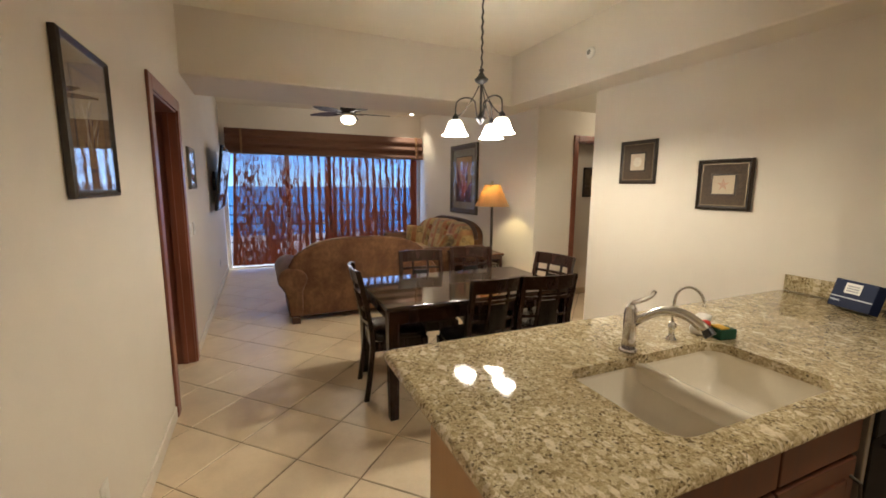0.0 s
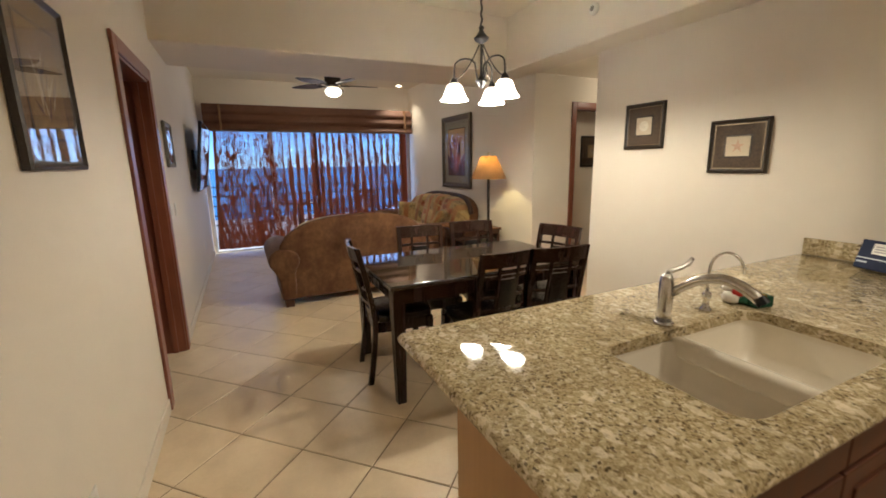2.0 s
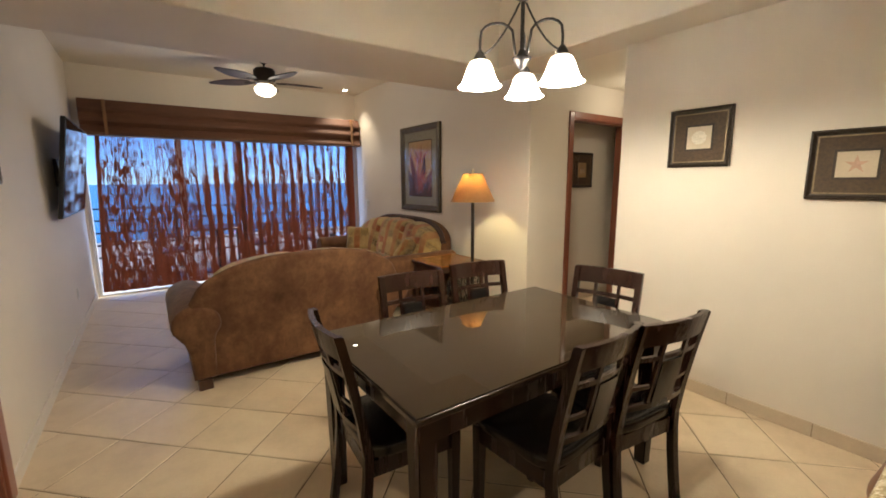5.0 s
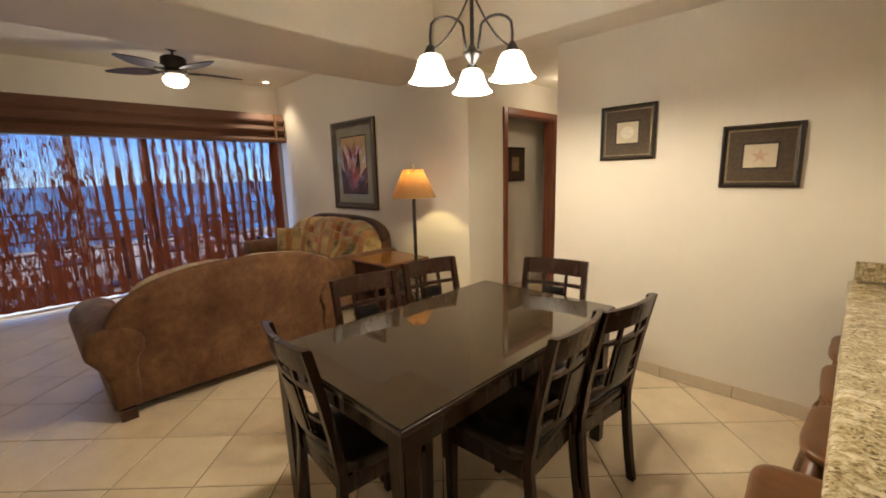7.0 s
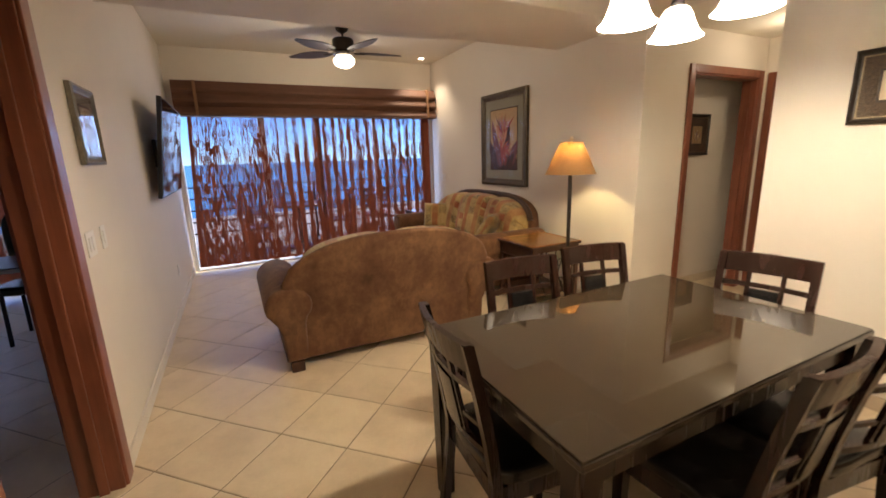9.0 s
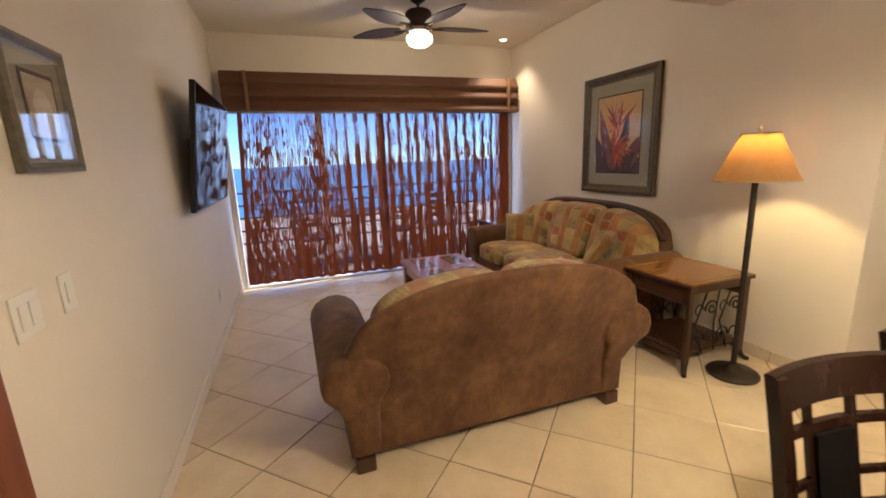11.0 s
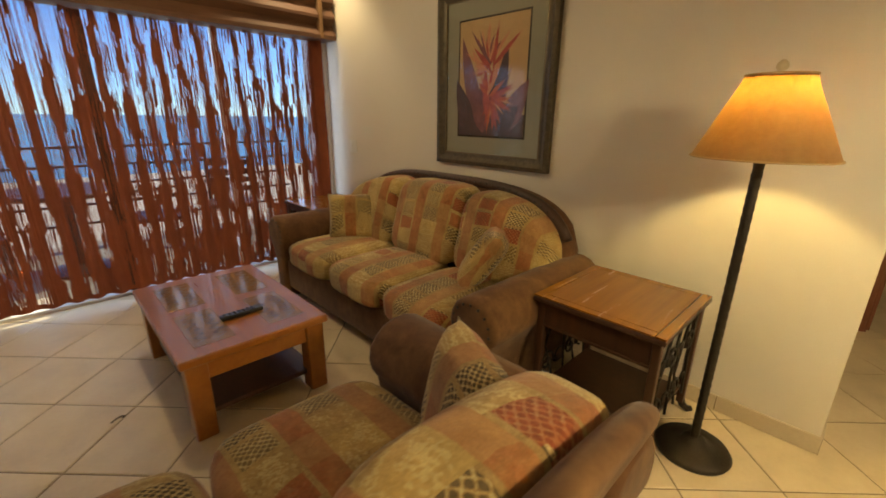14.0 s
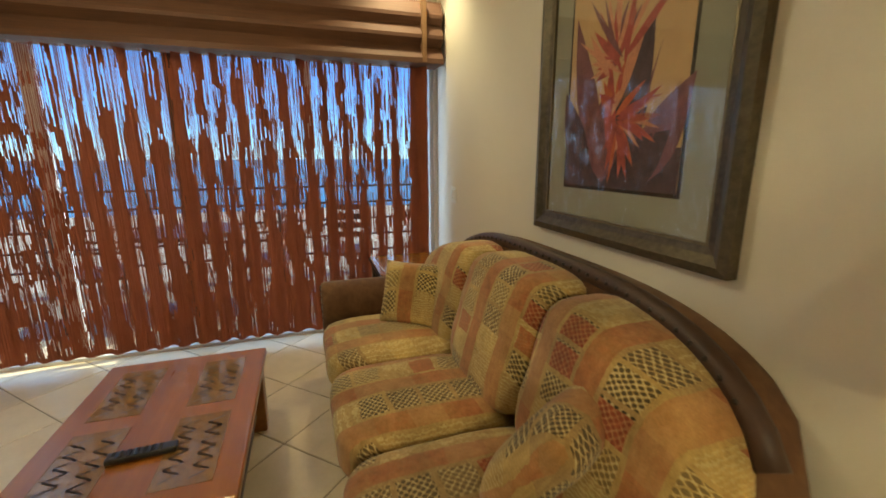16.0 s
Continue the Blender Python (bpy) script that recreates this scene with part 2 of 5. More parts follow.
def patchwork():
    """Woven fabric: upright bands of ochre, gold and salmon, with rust blocks and blocks of dark lozenges in a pale lattice."""
    n = Nodes("patchwork_fabric")
    wob = n.node("VectorMath", 0, {0: n.coord, 1: n.node("VectorMath", 0, {0: n.noise(9, 3, out=1), "Scale": 0.022}, operation="SCALE")}, operation="ADD")
    px = n.node("SeparateXYZ", 0, {0: wob})
    py = n.node("SeparateXYZ", 1, {0: wob})
    pz = n.node("SeparateXYZ", 2, {0: wob})
    q = n.maths("ADD", py, pz)
    # each repeat, 22 cm wide, is a salmon stripe and a wider ochre band; both are cut into blocks, out of step
    u = n.maths("ADD", n.maths("MULTIPLY", px, 4.5), 0.2)
    bi, across = n.maths("FLOOR", u), n.maths("FRACT", u)
    stripe = n.maths("LESS_THAN", across, 0.36)
    shift = n.node("TexWhiteNoise", 0, {"W": n.maths("ADD", bi, n.maths("MULTIPLY", stripe, 0.5))}, noise_dimensions="1D")
    v = n.maths("ADD", n.maths("MULTIPLY", q, 8.0), n.maths("MULTIPLY", shift, 5.0))
    ci, along = n.maths("FLOOR", v), n.maths("FRACT", v)
    pick = n.node("TexWhiteNoise", 0, {"Vector": n.node("CombineXYZ", 0, {0: bi, 1: ci, 2: stripe})}, noise_dimensions="3D")
    pick2 = n.node("TexWhiteNoise", 0, {"Vector": n.node("CombineXYZ", 0, {0: ci, 1: bi, 2: 7.0})}, noise_dimensions="3D")
    streak = n.noise(1.0, 5, n.scaled(70, 70, 9))
    ochre = n.ramp(pick, [(0.0, (0.44, 0.285, 0.105)), (0.3, (0.56, 0.385, 0.135)), (0.55, (0.35, 0.215, 0.085)), (0.8, (0.50, 0.33, 0.115))])
    ochre.node.color_ramp.interpolation = "CONSTANT"
    ochre = n.mix(0.45, ochre, n.ramp(streak, [(0.3, (0.22, 0.135, 0.055)), (0.7, (0.58, 0.43, 0.21))]))
    salmon = n.ramp(n.noise(26, 4), [(0.3, (0.36, 0.135, 0.058)), (0.7, (0.50, 0.235, 0.11))])
    rust = n.ramp(n.noise(40, 3), [(0.3, (0.27, 0.045, 0.018)), (0.7, (0.43, 0.095, 0.040))])
    salmon = n.mix(n.maths("MULTIPLY", n.maths("LESS_THAN", pick, 0.42), 0.85), salmon, rust)
    base = n.mix(n.maths("MULTIPLY", stripe, n.maths("ADD", n.maths("MULTIPLY", n.noise(11, 4), 0.7), 0.28)), ochre, salmon)
    # blocks of dark lozenges between two sets of slanting threads, on the ochre only
    s1 = n.maths("SINE", n.maths("MULTIPLY", n.maths("ADD", px, q), 128.0))
    s2 = n.maths("SINE", n.maths("MULTIPLY", n.maths("SUBTRACT", px, q), 128.0))
    both = n.maths("ABSOLUTE", n.maths("MULTIPLY", s1, s2))
    ragged = n.maths("ADD", both, n.maths("MULTIPLY", n.maths("SUBTRACT", n.noise(80, 3), 0.5), 0.85))
    inside = n.maths("MULTIPLY", n.maths("GREATER_THAN", across, 0.43), n.maths("LESS_THAN", across, 0.93))
    dotted = n.maths("MULTIPLY", n.maths("GREATER_THAN", pick, 0.56), n.maths("MULTIPLY", inside, n.maths("LESS_THAN", along, 0.86)))
    strong = n.maths("ADD", n.maths("MULTIPLY", pick2, 0.5), 0.48)
    col = n.mix(n.maths("MULTIPLY", n.maths("MULTIPLY", n.maths("GREATER_THAN", ragged, 0.40), dotted), strong), base, (0.030, 0.024, 0.013))
    thread = n.maths("MULTIPLY", n.maths("LESS_THAN", ragged, 0.10), dotted)
    col = n.mix(n.maths("MULTIPLY", thread, 0.8), col, (0.66, 0.57, 0.33))
    lines = n.node("TexWave", 0, {"Vector": wob, "Scale": 26.0, "Distortion": 6.0, "Detail": 3.0, "Detail Scale": 3.0}, bands_direction="Z")
    dash = n.maths("MULTIPLY", n.maths("GREATER_THAN", lines, 0.78), n.maths("MULTIPLY", n.maths("LESS_THAN", pick, 0.56), n.maths("GREATER_THAN", across, 0.40)))
    col = n.mix(n.maths("MULTIPLY", dash, 0.6), col, (0.64, 0.53, 0.28))
    block = n.maths("MULTIPLY", n.maths("GREATER_THAN", pick2, 0.80), n.maths("MULTIPLY", inside, n.maths("LESS_THAN", along, 0.78)))
    col = n.mix(n.maths("MULTIPLY", block, n.maths("ADD", n.maths("MULTIPLY", streak, 0.7), 0.35)), col, rust)
    weave = n.noise(240, 2)
    col = n.mix(0.3, col, n.mix(1.0, col, n.ramp(weave, [(0.3, (0.4, 0.4, 0.4)), (0.7, (1.25, 1.2, 1.15))]), "MULTIPLY"))
    col = n.mix(1.0, col, n.ramp(n.noise(5.0, 5), [(0.32, (0.66, 0.64, 0.60)), (0.68, (1.12, 1.10, 1.06))]), "MULTIPLY")
    n.bump(n.mix(0.4, weave, lines), 0.3, 0.004)
    return n.done(col, 0.9, 0.0, Sheen_Weight=0.2, Specular_IOR_Level=0.2)


PATCH = patchwork()


def sheer_cloth():
    """Thin rust cloth: part of the daylight behind it glows through."""
    n = Nodes("rust_net_curtain")
    col = n.ramp(n.mix(0.5, n.noise(6, 4), n.noise(160, 3)), [(0.3, (0.21, 0.056, 0.029)), (0.7, (0.31, 0.090, 0.047))])
    n.done(col, 0.85, 0.0, Specular_IOR_Level=0.2)
    tr = n.tree.nodes.new("ShaderNodeBsdfTranslucent")
    n.put(tr.inputs[0], (0.62, 0.15, 0.06))
    m = n.tree.nodes.new("ShaderNodeMixShader")
    m.inputs[0].default_value = 0.07
    n.tree.links.new(n.bsdf.outputs[0], m.inputs[1])
    n.tree.links.new(tr.outputs[0], m.inputs[2])
    n.tree.links.new(m.outputs[0], n.tree.nodes["Material Output"].inputs[0])
    return n.mat


CURTAIN = sheer_cloth()
VALANCE = wood("woven_bamboo_valance", (0.085, 0.034, 0.019), (0.15, 0.066, 0.036), 0.7, "x", 3.0)
RIBBON = varied("tan_ribbon", (0.24, 0.125, 0.06), 0.8, 20, 0.1, 0.2)


def clear_pane(name):
    """A thin pane: mostly clear, with a mirror gloss that rises at a glance."""
    n = Nodes(name)
    t, g = n.tree.nodes.new("ShaderNodeBsdfTransparent"), n.tree.nodes.new("ShaderNodeBsdfGlossy")
    g.inputs["Roughness"].default_value = 0.01
    m, f = n.tree.nodes.new("ShaderNodeMixShader"), n.tree.nodes.new("ShaderNodeLayerWeight")
    f.inputs[0].default_value = 0.5
    rise = n.maths("ADD", n.maths("MULTIPLY", n.maths("POWER", f.outputs["Facing"], 3.6), 0.9), 0.018)
    n.tree.links.new(rise, m.inputs[0])
    n.tree.links.new(t.outputs[0], m.inputs[1])
    n.tree.links.new(g.outputs[0], m.inputs[2])
    n.tree.links.new(m.outputs[0], n.tree.nodes["Material Output"].inputs[0])
    return n.mat


PANE = clear_pane("clear_pane")


def glowing(name, c, strength, base=(0.8, 0.75, 0.65)):
    n = Nodes(name)
    n.bsdf.inputs["Emission Strength"].default_value = strength
    return n.done(base, 0.5, 0.0, Emission_Color=c)




def frosted_shade():
    """Alabaster glass lit from inside: it glows most near its lamp, with faint veins."""
    n = Nodes("lit_frosted_glass")
    z = n.node("SeparateXYZ", 2, {0: n.coord})
    near_lamp = n.ramp(n.maths("MULTIPLY", n.maths("SUBTRACT", 1.998, z), 8.6), [(0.0, (0.025, 0.025, 0.025)), (0.35, (0.06, 0.06, 0.06)), (0.6, (0.25, 0.25, 0.25)), (0.85, (1.3, 1.3, 1.3)), (1.0, (1.0, 1.0, 1.0))])
    veins = n.ramp(n.noise(26, 4), [(0.35, (0.82, 0.82, 0.82)), (0.65, (1.05, 1.05, 1.05))])
    n.put(n.bsdf.inputs["Emission Strength"], n.maths("MULTIPLY", n.maths("MULTIPLY", near_lamp, veins), 22.0))
    return n.done((0.75, 0.70, 0.62), 0.35, 0.0, Emission_Color=(1.0, 0.93, 0.82))


SHADEGLASS = frosted_shade()
BULB = glowing("lit_bulb", (1.0, 0.88, 0.68), 14.0)


def lampshade():
    n = Nodes("lit_parchment_shade")
    col = n.ramp(n.noise(30, 3), [(0.3, (0.30, 0.200, 0.100)), (0.7, (0.35, 0.240, 0.125))])
    tr = n.tree.nodes.new("ShaderNodeBsdfTranslucent")
    n.put(tr.inputs[0], (0.92, 0.20, 0.01))
    m = n.tree.nodes.new("ShaderNodeMixShader")
    m.inputs[0].default_value = 0.03
    n.done(col, 0.8)
    n.tree.links.new(n.bsdf.outputs[0], m.inputs[1])
    n.tree.links.new(tr.outputs[0], m.inputs[2])
    n.tree.links.new(m.outputs[0], n.tree.nodes["Material Output"].inputs[0])
    return n.mat


PARCHMENT = lampshade()


# ---- mesh helpers ----
def part(name, bm, material, parent=None, label="", smooth=None):
    """Links a bmesh as one mesh object, under a thing or a part."""
    me = bpy.data.meshes.new(name)
    if smooth is not None:
        for f in bm.faces:
            f.smooth = True
        for e in bm.edges:
            if len(e.link_faces) == 2 and e.calc_face_angle(0) > radians(smooth):
                e.smooth = False
    bm.to_mesh(me)
    bm.free()
    me.materials.append(material)
    ob = new(name, me)
    if parent:
        ob.parent = parent
    if label:
        ob["label"] = label
    return ob


def thing(name, m, label, category, group="", kind=""):
    ob = new(name)
    ob.empty_display_size = 0.1
    ob.matrix_world = m
    return tagged(ob, label, category, group, kind)


def box(x0, x1, y0, y1, z0, z1, bevel=0.0, seg=2, bm=None):
    b = bmesh.new()
    v = [b.verts.new((x, y, z)) for z in (z0, z1) for y in (y0, y1) for x in (x0, x1)]
    for q in ((0, 2, 3, 1), (4, 5, 7, 6), (0, 1, 5, 4), (2, 6, 7, 3), (0, 4, 6, 2), (1, 3, 7, 5)):
        b.faces.new([v[i] for i in q])
    if bevel:
        bmesh.ops.bevel(b, geom=b.edges[:], offset=bevel, segments=seg, affect="EDGES", profile=0.5)
    return joined(bm, b)


def joined(bm, b):
    if bm is None:
        return b
    me = bpy.data.meshes.new("tmp")
    b.to_mesh(me)
    b.free()
    bm.from_mesh(me)
    bpy.data.meshes.remove(me)
    return bm


def lathe(profile, steps=24, at=(0, 0, 0), bm=None):
    """Turns (radius, height) pairs round the z axis."""
    b = bm or bmesh.new()
    rings = [[b.verts.new((at[0] + r * math.cos(2 * math.pi * i / steps), at[1] + r * math.sin(2 * math.pi * i / steps), at[2] + z)) for i in range(steps)] for r, z in profile]
    for a, c in zip(rings, rings[1:]):
        for i in range(steps):
            b.faces.new((a[i], a[(i + 1) % steps], c[(i + 1) % steps], c[i]))
    b.faces.new(rings[0][::-1])
    b.faces.new(rings[-1])
    return b


def open_lathe(profile, steps=32, at=(0, 0, 0), wave=0.0, lobes=6):
    b = bmesh.new()
    rings = []
    for k, (r, z) in enumerate(profile):
        ring = []
        for i in range(steps):
            a = 2 * math.pi * i / steps
            rr = r * (1 + wave * (k / len(profile)) ** 3 * math.cos(lobes * a))
            ring.append(b.verts.new((at[0] + rr * math.cos(a), at[1] + rr * math.sin(a), at[2] + z)))
        rings.append(ring)
    for a, c in zip(rings, rings[1:]):
        for i in range(steps):
            b.faces.new((a[i], a[(i + 1) % steps], c[(i + 1) % steps], c[i]))
    return b


def tube(points, radius, sides=8, bm=None, taper=1.0):
    b = bm or bmesh.new()
    pts = [Vector(p) for p in points]
    rings, up = [], None
    for i, p in enumerate(pts):
        d = (pts[min(i + 1, len(pts) - 1)] - pts[max(i - 1, 0)]).normalized()
        if up is None:
            up = Vector((0, 0, 1)) if abs(d.z) < 0.9 else Vector((1, 0, 0))
        s = d.cross(up).normalized()
        up = s.cross(d).normalized()
        r = radius * (1 + (taper - 1) * i / max(1, len(pts) - 1))
        rings.append([b.verts.new(p + r * (math.cos(a) * s + math.sin(a) * up)) for a in (2 * math.pi * k / sides for k in range(sides))])
    for a, c in zip(rings, rings[1:]):
        for i in range(sides):
            b.faces.new((a[i], a[(i + 1) % sides], c[(i + 1) % sides], c[i]))
    b.faces.new(rings[0][::-1])
    b.faces.new(rings[-1])
    return b


def extrude_outline(outline, depth, axis="y", start=0.0, bevel=0.0, seg=2):
    """A closed outline (u, v) drawn in the plane across the axis, pushed along it."""
    b = bmesh.new()
    place = {"y": lambda u, v, w: (u, w, v), "x": lambda u, v, w: (w, u, v), "z": lambda u, v, w: (u, v, w)}[axis]
    lo = [b.verts.new(place(u, v, start)) for u, v in outline]
    hi = [b.verts.new(place(u, v, start + depth)) for u, v in outline]
    n = len(outline)
    b.faces.new(lo), b.faces.new(hi[::-1])
    for i in range(n):
        b.faces.new((lo[i], hi[i], hi[(i + 1) % n], lo[(i + 1) % n]))
    bmesh.ops.recalc_face_normals(b, faces=b.faces[:])
    if bevel:
        caps = [e for e in b.edges if all(abs(("xyz".index(axis) == 0 and v.co.x or "xyz".index(axis) == 1 and v.co.y or v.co.z) - start) < 1e-6 for v in e.verts) or all(abs(("xyz".index(axis) == 0 and v.co.x or "xyz".index(axis) == 1 and v.co.y or v.co.z) - start - depth) < 1e-6 for v in e.verts)]
        bmesh.ops.bevel(b, geom=caps, offset=bevel, segments=seg, affect="EDGES", profile=0.5)
    return b


def cushion(w, d, h, at=(0, 0, 0), power=4.0, crown=0.0, steps=20):
    """A soft block: a rounded box whose faces swell."""
    b = bmesh.new()
    bmesh.ops.create_cube(b, size=2.0)
    bmesh.ops.subdivide_edges(b, edges=b.edges[:], cuts=steps // 2, use_grid_fill=True)
    for v in b.verts:
        x, y, z = v.co
        m = max(abs(x), abs(y), abs(z))
        l = (abs(x) ** power + abs(y) ** power + abs(z) ** power) ** (1 / power)
        k = m / l
        x, y, z = x * k, y * k, z * k
        swell = 1 + crown * (1 - x * x) * (1 - y * y)
        v.co = (at[0] + x * w / 2, at[1] + y * d / 2, at[2] + z * h / 2 * swell)
    for v in b.verts:
        v.co += 0.006 * Vector(noise.noise_vector(v.co * 7.0))
    return b


def wall(name, x0, x1, y0, y1, z0, z1, material=None):
    return tagged(part(name, box(x0, x1, y0, y1, z0, z1), material or WALL), "cream painted plaster wall", "wall", "", "structure")


# ---- the large structure ----
L, R, H, BEAM, TRAY = -0.453, 3.175, 2.86, 2.42, 2.97
# west wall with the bedroom door opening (y 3.14 to 4.02)
wall("wall_west_kitchen", L - 0.15, L, -2.75, 3.14, 0, 3.05)
wall("wall_west_living", L - 0.15, L, 4.02, 8.40, 0, 3.05)
wall("wall_west_lintel", L - 0.15, L, 3.14, 4.02, 2.07, 3.05)
# east wall beside the dining table, the hall, and the wall behind the long sofa
wall("wall_east_dining", R, R + 0.15, -2.75, 3.35, 0, 3.05)
wall("wall_hall_south", R + 0.15, 6.9, 3.20, 3.35, 0, 3.05)
wall("wall_east_sofa", R, R + 0.15, 4.28, 8.40, 0, 3.05)
wall("wall_hall_north_a", R + 0.15, 3.785, 4.28, 4.40, 0, 3.05)
wall("wall_hall_north_b", 4.75, 5.0, 4.28, 4.40, 0, 3.05)
wall("wall_hall_north_lintel", 3.785, 4.75, 4.28, 4.40, 2.07, 3.05)
wall("wall_hall_end_a", 4.86, 5.0, 4.20, 4.28, 0, 3.05)
wall("wall_hall_end_lintel", 4.86, 5.0, 3.35, 4.20, 2.07, 3.05)
# window wall: jambs and header round the sliding door
wall("wall_north_header", L - 0.0, R, 8.25, 8.40, 2.12, 3.05)
wall("wall_north_jamb_west", L, L + 0.03, 8.25, 8.40, 0, 2.12)
wall("wall_north_jamb_east", R - 0.03, R, 8.25, 8.40, 0, 2.12)
wall("wall_south", L - 0.15, R + 0.15, -2.90, -2.75, 0, 3.05)
# bedroom to the west
wall("wall_bedroom_west", -4.35, -4.2, 1.5, 8.40, 0, 2.95)
wall("wall_bedroom_south", -4.2, L - 0.15, 1.5, 1.65, 0, 2.95)
wall("wall_bedroom_north_a", -4.2, -3.3, 8.25, 8.40, 0, 2.95)
wall("wall_bedroom_north_b", -0.9, L - 0.15, 8.25, 8.40, 0, 2.95)
wall("wall_bedroom_header", -3.3, -0.9, 8.25, 8.40, 2.12, 2.95)
# room behind the hall doors
wall("wall_far_room_partition", 4.02, 6.9, 4.60, 4.72, 0, 2.95)
wall("wall_far_room_north", R + 0.15, 4.02, 7.4, 7.55, 0, 2.95)
wall("wall_far_room_east", 4.02, 4.14, 4.72, 7.55, 0, 2.95)
wall("wall_bath_east", 6.75, 6.9, 3.35, 4.60, 0, 2.95)
for nm, b in (("ceiling_tray", box(L, 2.84, -2.75, 4.36, TRAY, TRAY + 0.12)),
              ("ceiling_living", box(L, R, 5.30, 8.25, H, H + 0.15)),
              ("ceiling_bedroom", box(-4.2, L - 0.15, 1.65, 8.25, 2.8, 2.95)),
              ("ceiling_far_room", box(R + 0.03, 6.9, 3.21, 7.4, BEAM + 0.004, BEAM + 0.15))):
    tagged(part(nm, b, CEIL), "smooth cream painted ceiling", "ceiling", "", "structure")
tagged(part("beam_trim", box(L - 0.05, R + 0.05, 4.36, 5.30, BEAM, 3.04, 0.012), WALL), "dropped cream plaster ceiling beam", "beam", "", "structure")
tagged(part("soffit_trim", box(2.84, R + 0.05, -2.75, 4.40, BEAM + 0.001, 3.03, 0.012), WALL), "dropped cream plaster soffit", "soffit", "", "structure")
floor = tagged(part("floor", box(-4.35, L - 0.15, 1.5, 8.40, -0.12, -0.004, bm=box(R + 0.15, 6.9, 3.2, 7.55, -0.12, -0.004, bm=box(L - 0.15, R + 0.15, -2.9, 8.40, -0.12, -0.004))), GROUT), "beige ceramic tiles laid diagonally with brown grout", "tiled floor", "", "structure")


def baseboard(x0, x1, y0, y1, material=None):
    """A low skirting of tiles set end to end on a thin bed, or one painted strip."""
    if material:
        tagged(part("baseboard", box(x0, x1, y0, y1, 0.0, 0.085, 0.004), material), "cream painted baseboard", "baseboard", "", "structure")
        return
    lie = x1 - x0 > y1 - y0
    a, b = (x0, x1) if lie else (y0, y1)
    bed = part("baseboard", box(x0, x1, y0 + 0.003, y1 - 0.001, 0.0, 0.08) if lie else box(x0 + 0.003, x1 - 0.001, y0, y1, 0.0, 0.08), GROUT)
    tagged(bed, "beige tile baseboard", "baseboard", "", "structure")
    n = max(1, round((b - a) / 0.40))
    for k in range(n):
        u, v = a + (b - a) * k / n + 0.0015, a + (b - a) * (k + 1) / n - 0.0015
        part("tile", box(u, v, y0, y1, 0.001, 0.085, 0.003) if lie else box(x0, x1, u, v, 0.001, 0.085, 0.003), BASETILE, bed)


baseboard(L, L + 0.012, -2.7, 3.05, WALL)
baseboard(L, L + 0.012, 4.10, 8.24, WALL)
baseboard(R - 0.012, R, 1.62, 3.35)
baseboard(R - 0.012, R, 4.27, 8.24)
baseboard(R, 3.74, 4.268, 4.28)
baseboard(4.03, 6.7, 4.588, 4.60)
baseboard(R - 0.012, 4.8, 3.35, 3.362)


def door_frame(name, label, m, w, h, depth, trim=0.09):
    """Lining and trim round an opening w wide, h high; local x along the wall, y into it."""
    t = thing(name, m, label, "door frame", "", "structure")
    t2 = 0.018
    for s in (-1, 1):
        a, b = sorted((s * w / 2, s * (w / 2 - 0.025)))
        part("jamb", box(a, b, -0.004, depth + 0.004, 0, h, 0.003), MAHOGANY, t)
        part("stop", box(*sorted((s * (w / 2 - 0.025), s * (w / 2 - 0.04))), depth * 0.35, depth * 0.6, 0, h - 0.025, 0.002), MAHOGANY, t)
        for y0, y1 in ((-t2, 0.0), (depth, depth + t2)):
            a, b = sorted((s * (w / 2 - 0.012), s * (w / 2 + trim - 0.012)))
            part("casing", box(a, b, y0, y1, 0, h + trim - 0.012, 0.005), MAHOGANY, t)
    part("head_jamb", box(-w / 2 + 0.025, w / 2 - 0.025, -0.004, depth + 0.004, h - 0.025, h, 0.003), MAHOGANY, t)
    for y0, y1 in ((-t2, 0.0), (depth, depth + t2)):
        part("head_casing", box(-w / 2 + 0.012, w / 2 - 0.012, y0, y1, h - 0.012, h + trim - 0.012, 0.005), MAHOGANY, t)
    return t


door_frame("door_1", "red-brown wooden door frame of the open bedroom doorway", pose(L, 3.58, 0, 0, 0, 90), 0.88, 2.07, 0.15)
door_frame("door_2", "red-brown wooden door frame at the end of the hall niche", pose(4.2675, 4.28, 0), 0.975, 2.08, 0.12, 0.07)
door_frame("door_3", "red-brown wooden door frame on the hall's short wall", pose(4.86, 3.775, 0, 0, 0, -90), 0.85, 2.07, 0.14, 0.06)


def door_leaf(name, label, m, w):
    t = thing(name, m, label, "door")
    part("leaf", box(0, w, 0, 0.04, 0.01, 2.03, 0.003), MAHOGANY, t)
    for z0, z1 in ((0.22, 0.92), (1.08, 1.88)):
        part("panel", box(0.14, w - 0.14, -0.006, 0.046, z0, z1, 0.012), MAHOGANY, t)
    h = part("handle", tube([(w - 0.07, -0.005, 1.0), (w - 0.07, -0.05, 1.0), (w - 0.18, -0.055, 1.0)], 0.009), CHROME, t, "brushed metal lever handle")
    part("rose", lathe([(0.026, 0.0), (0.026, 0.008), (0.02, 0.012)], 16, (w - 0.07, 0, 0)), CHROME, h).matrix_local = pose(0, -0.002, 1.0, 90)
    return t


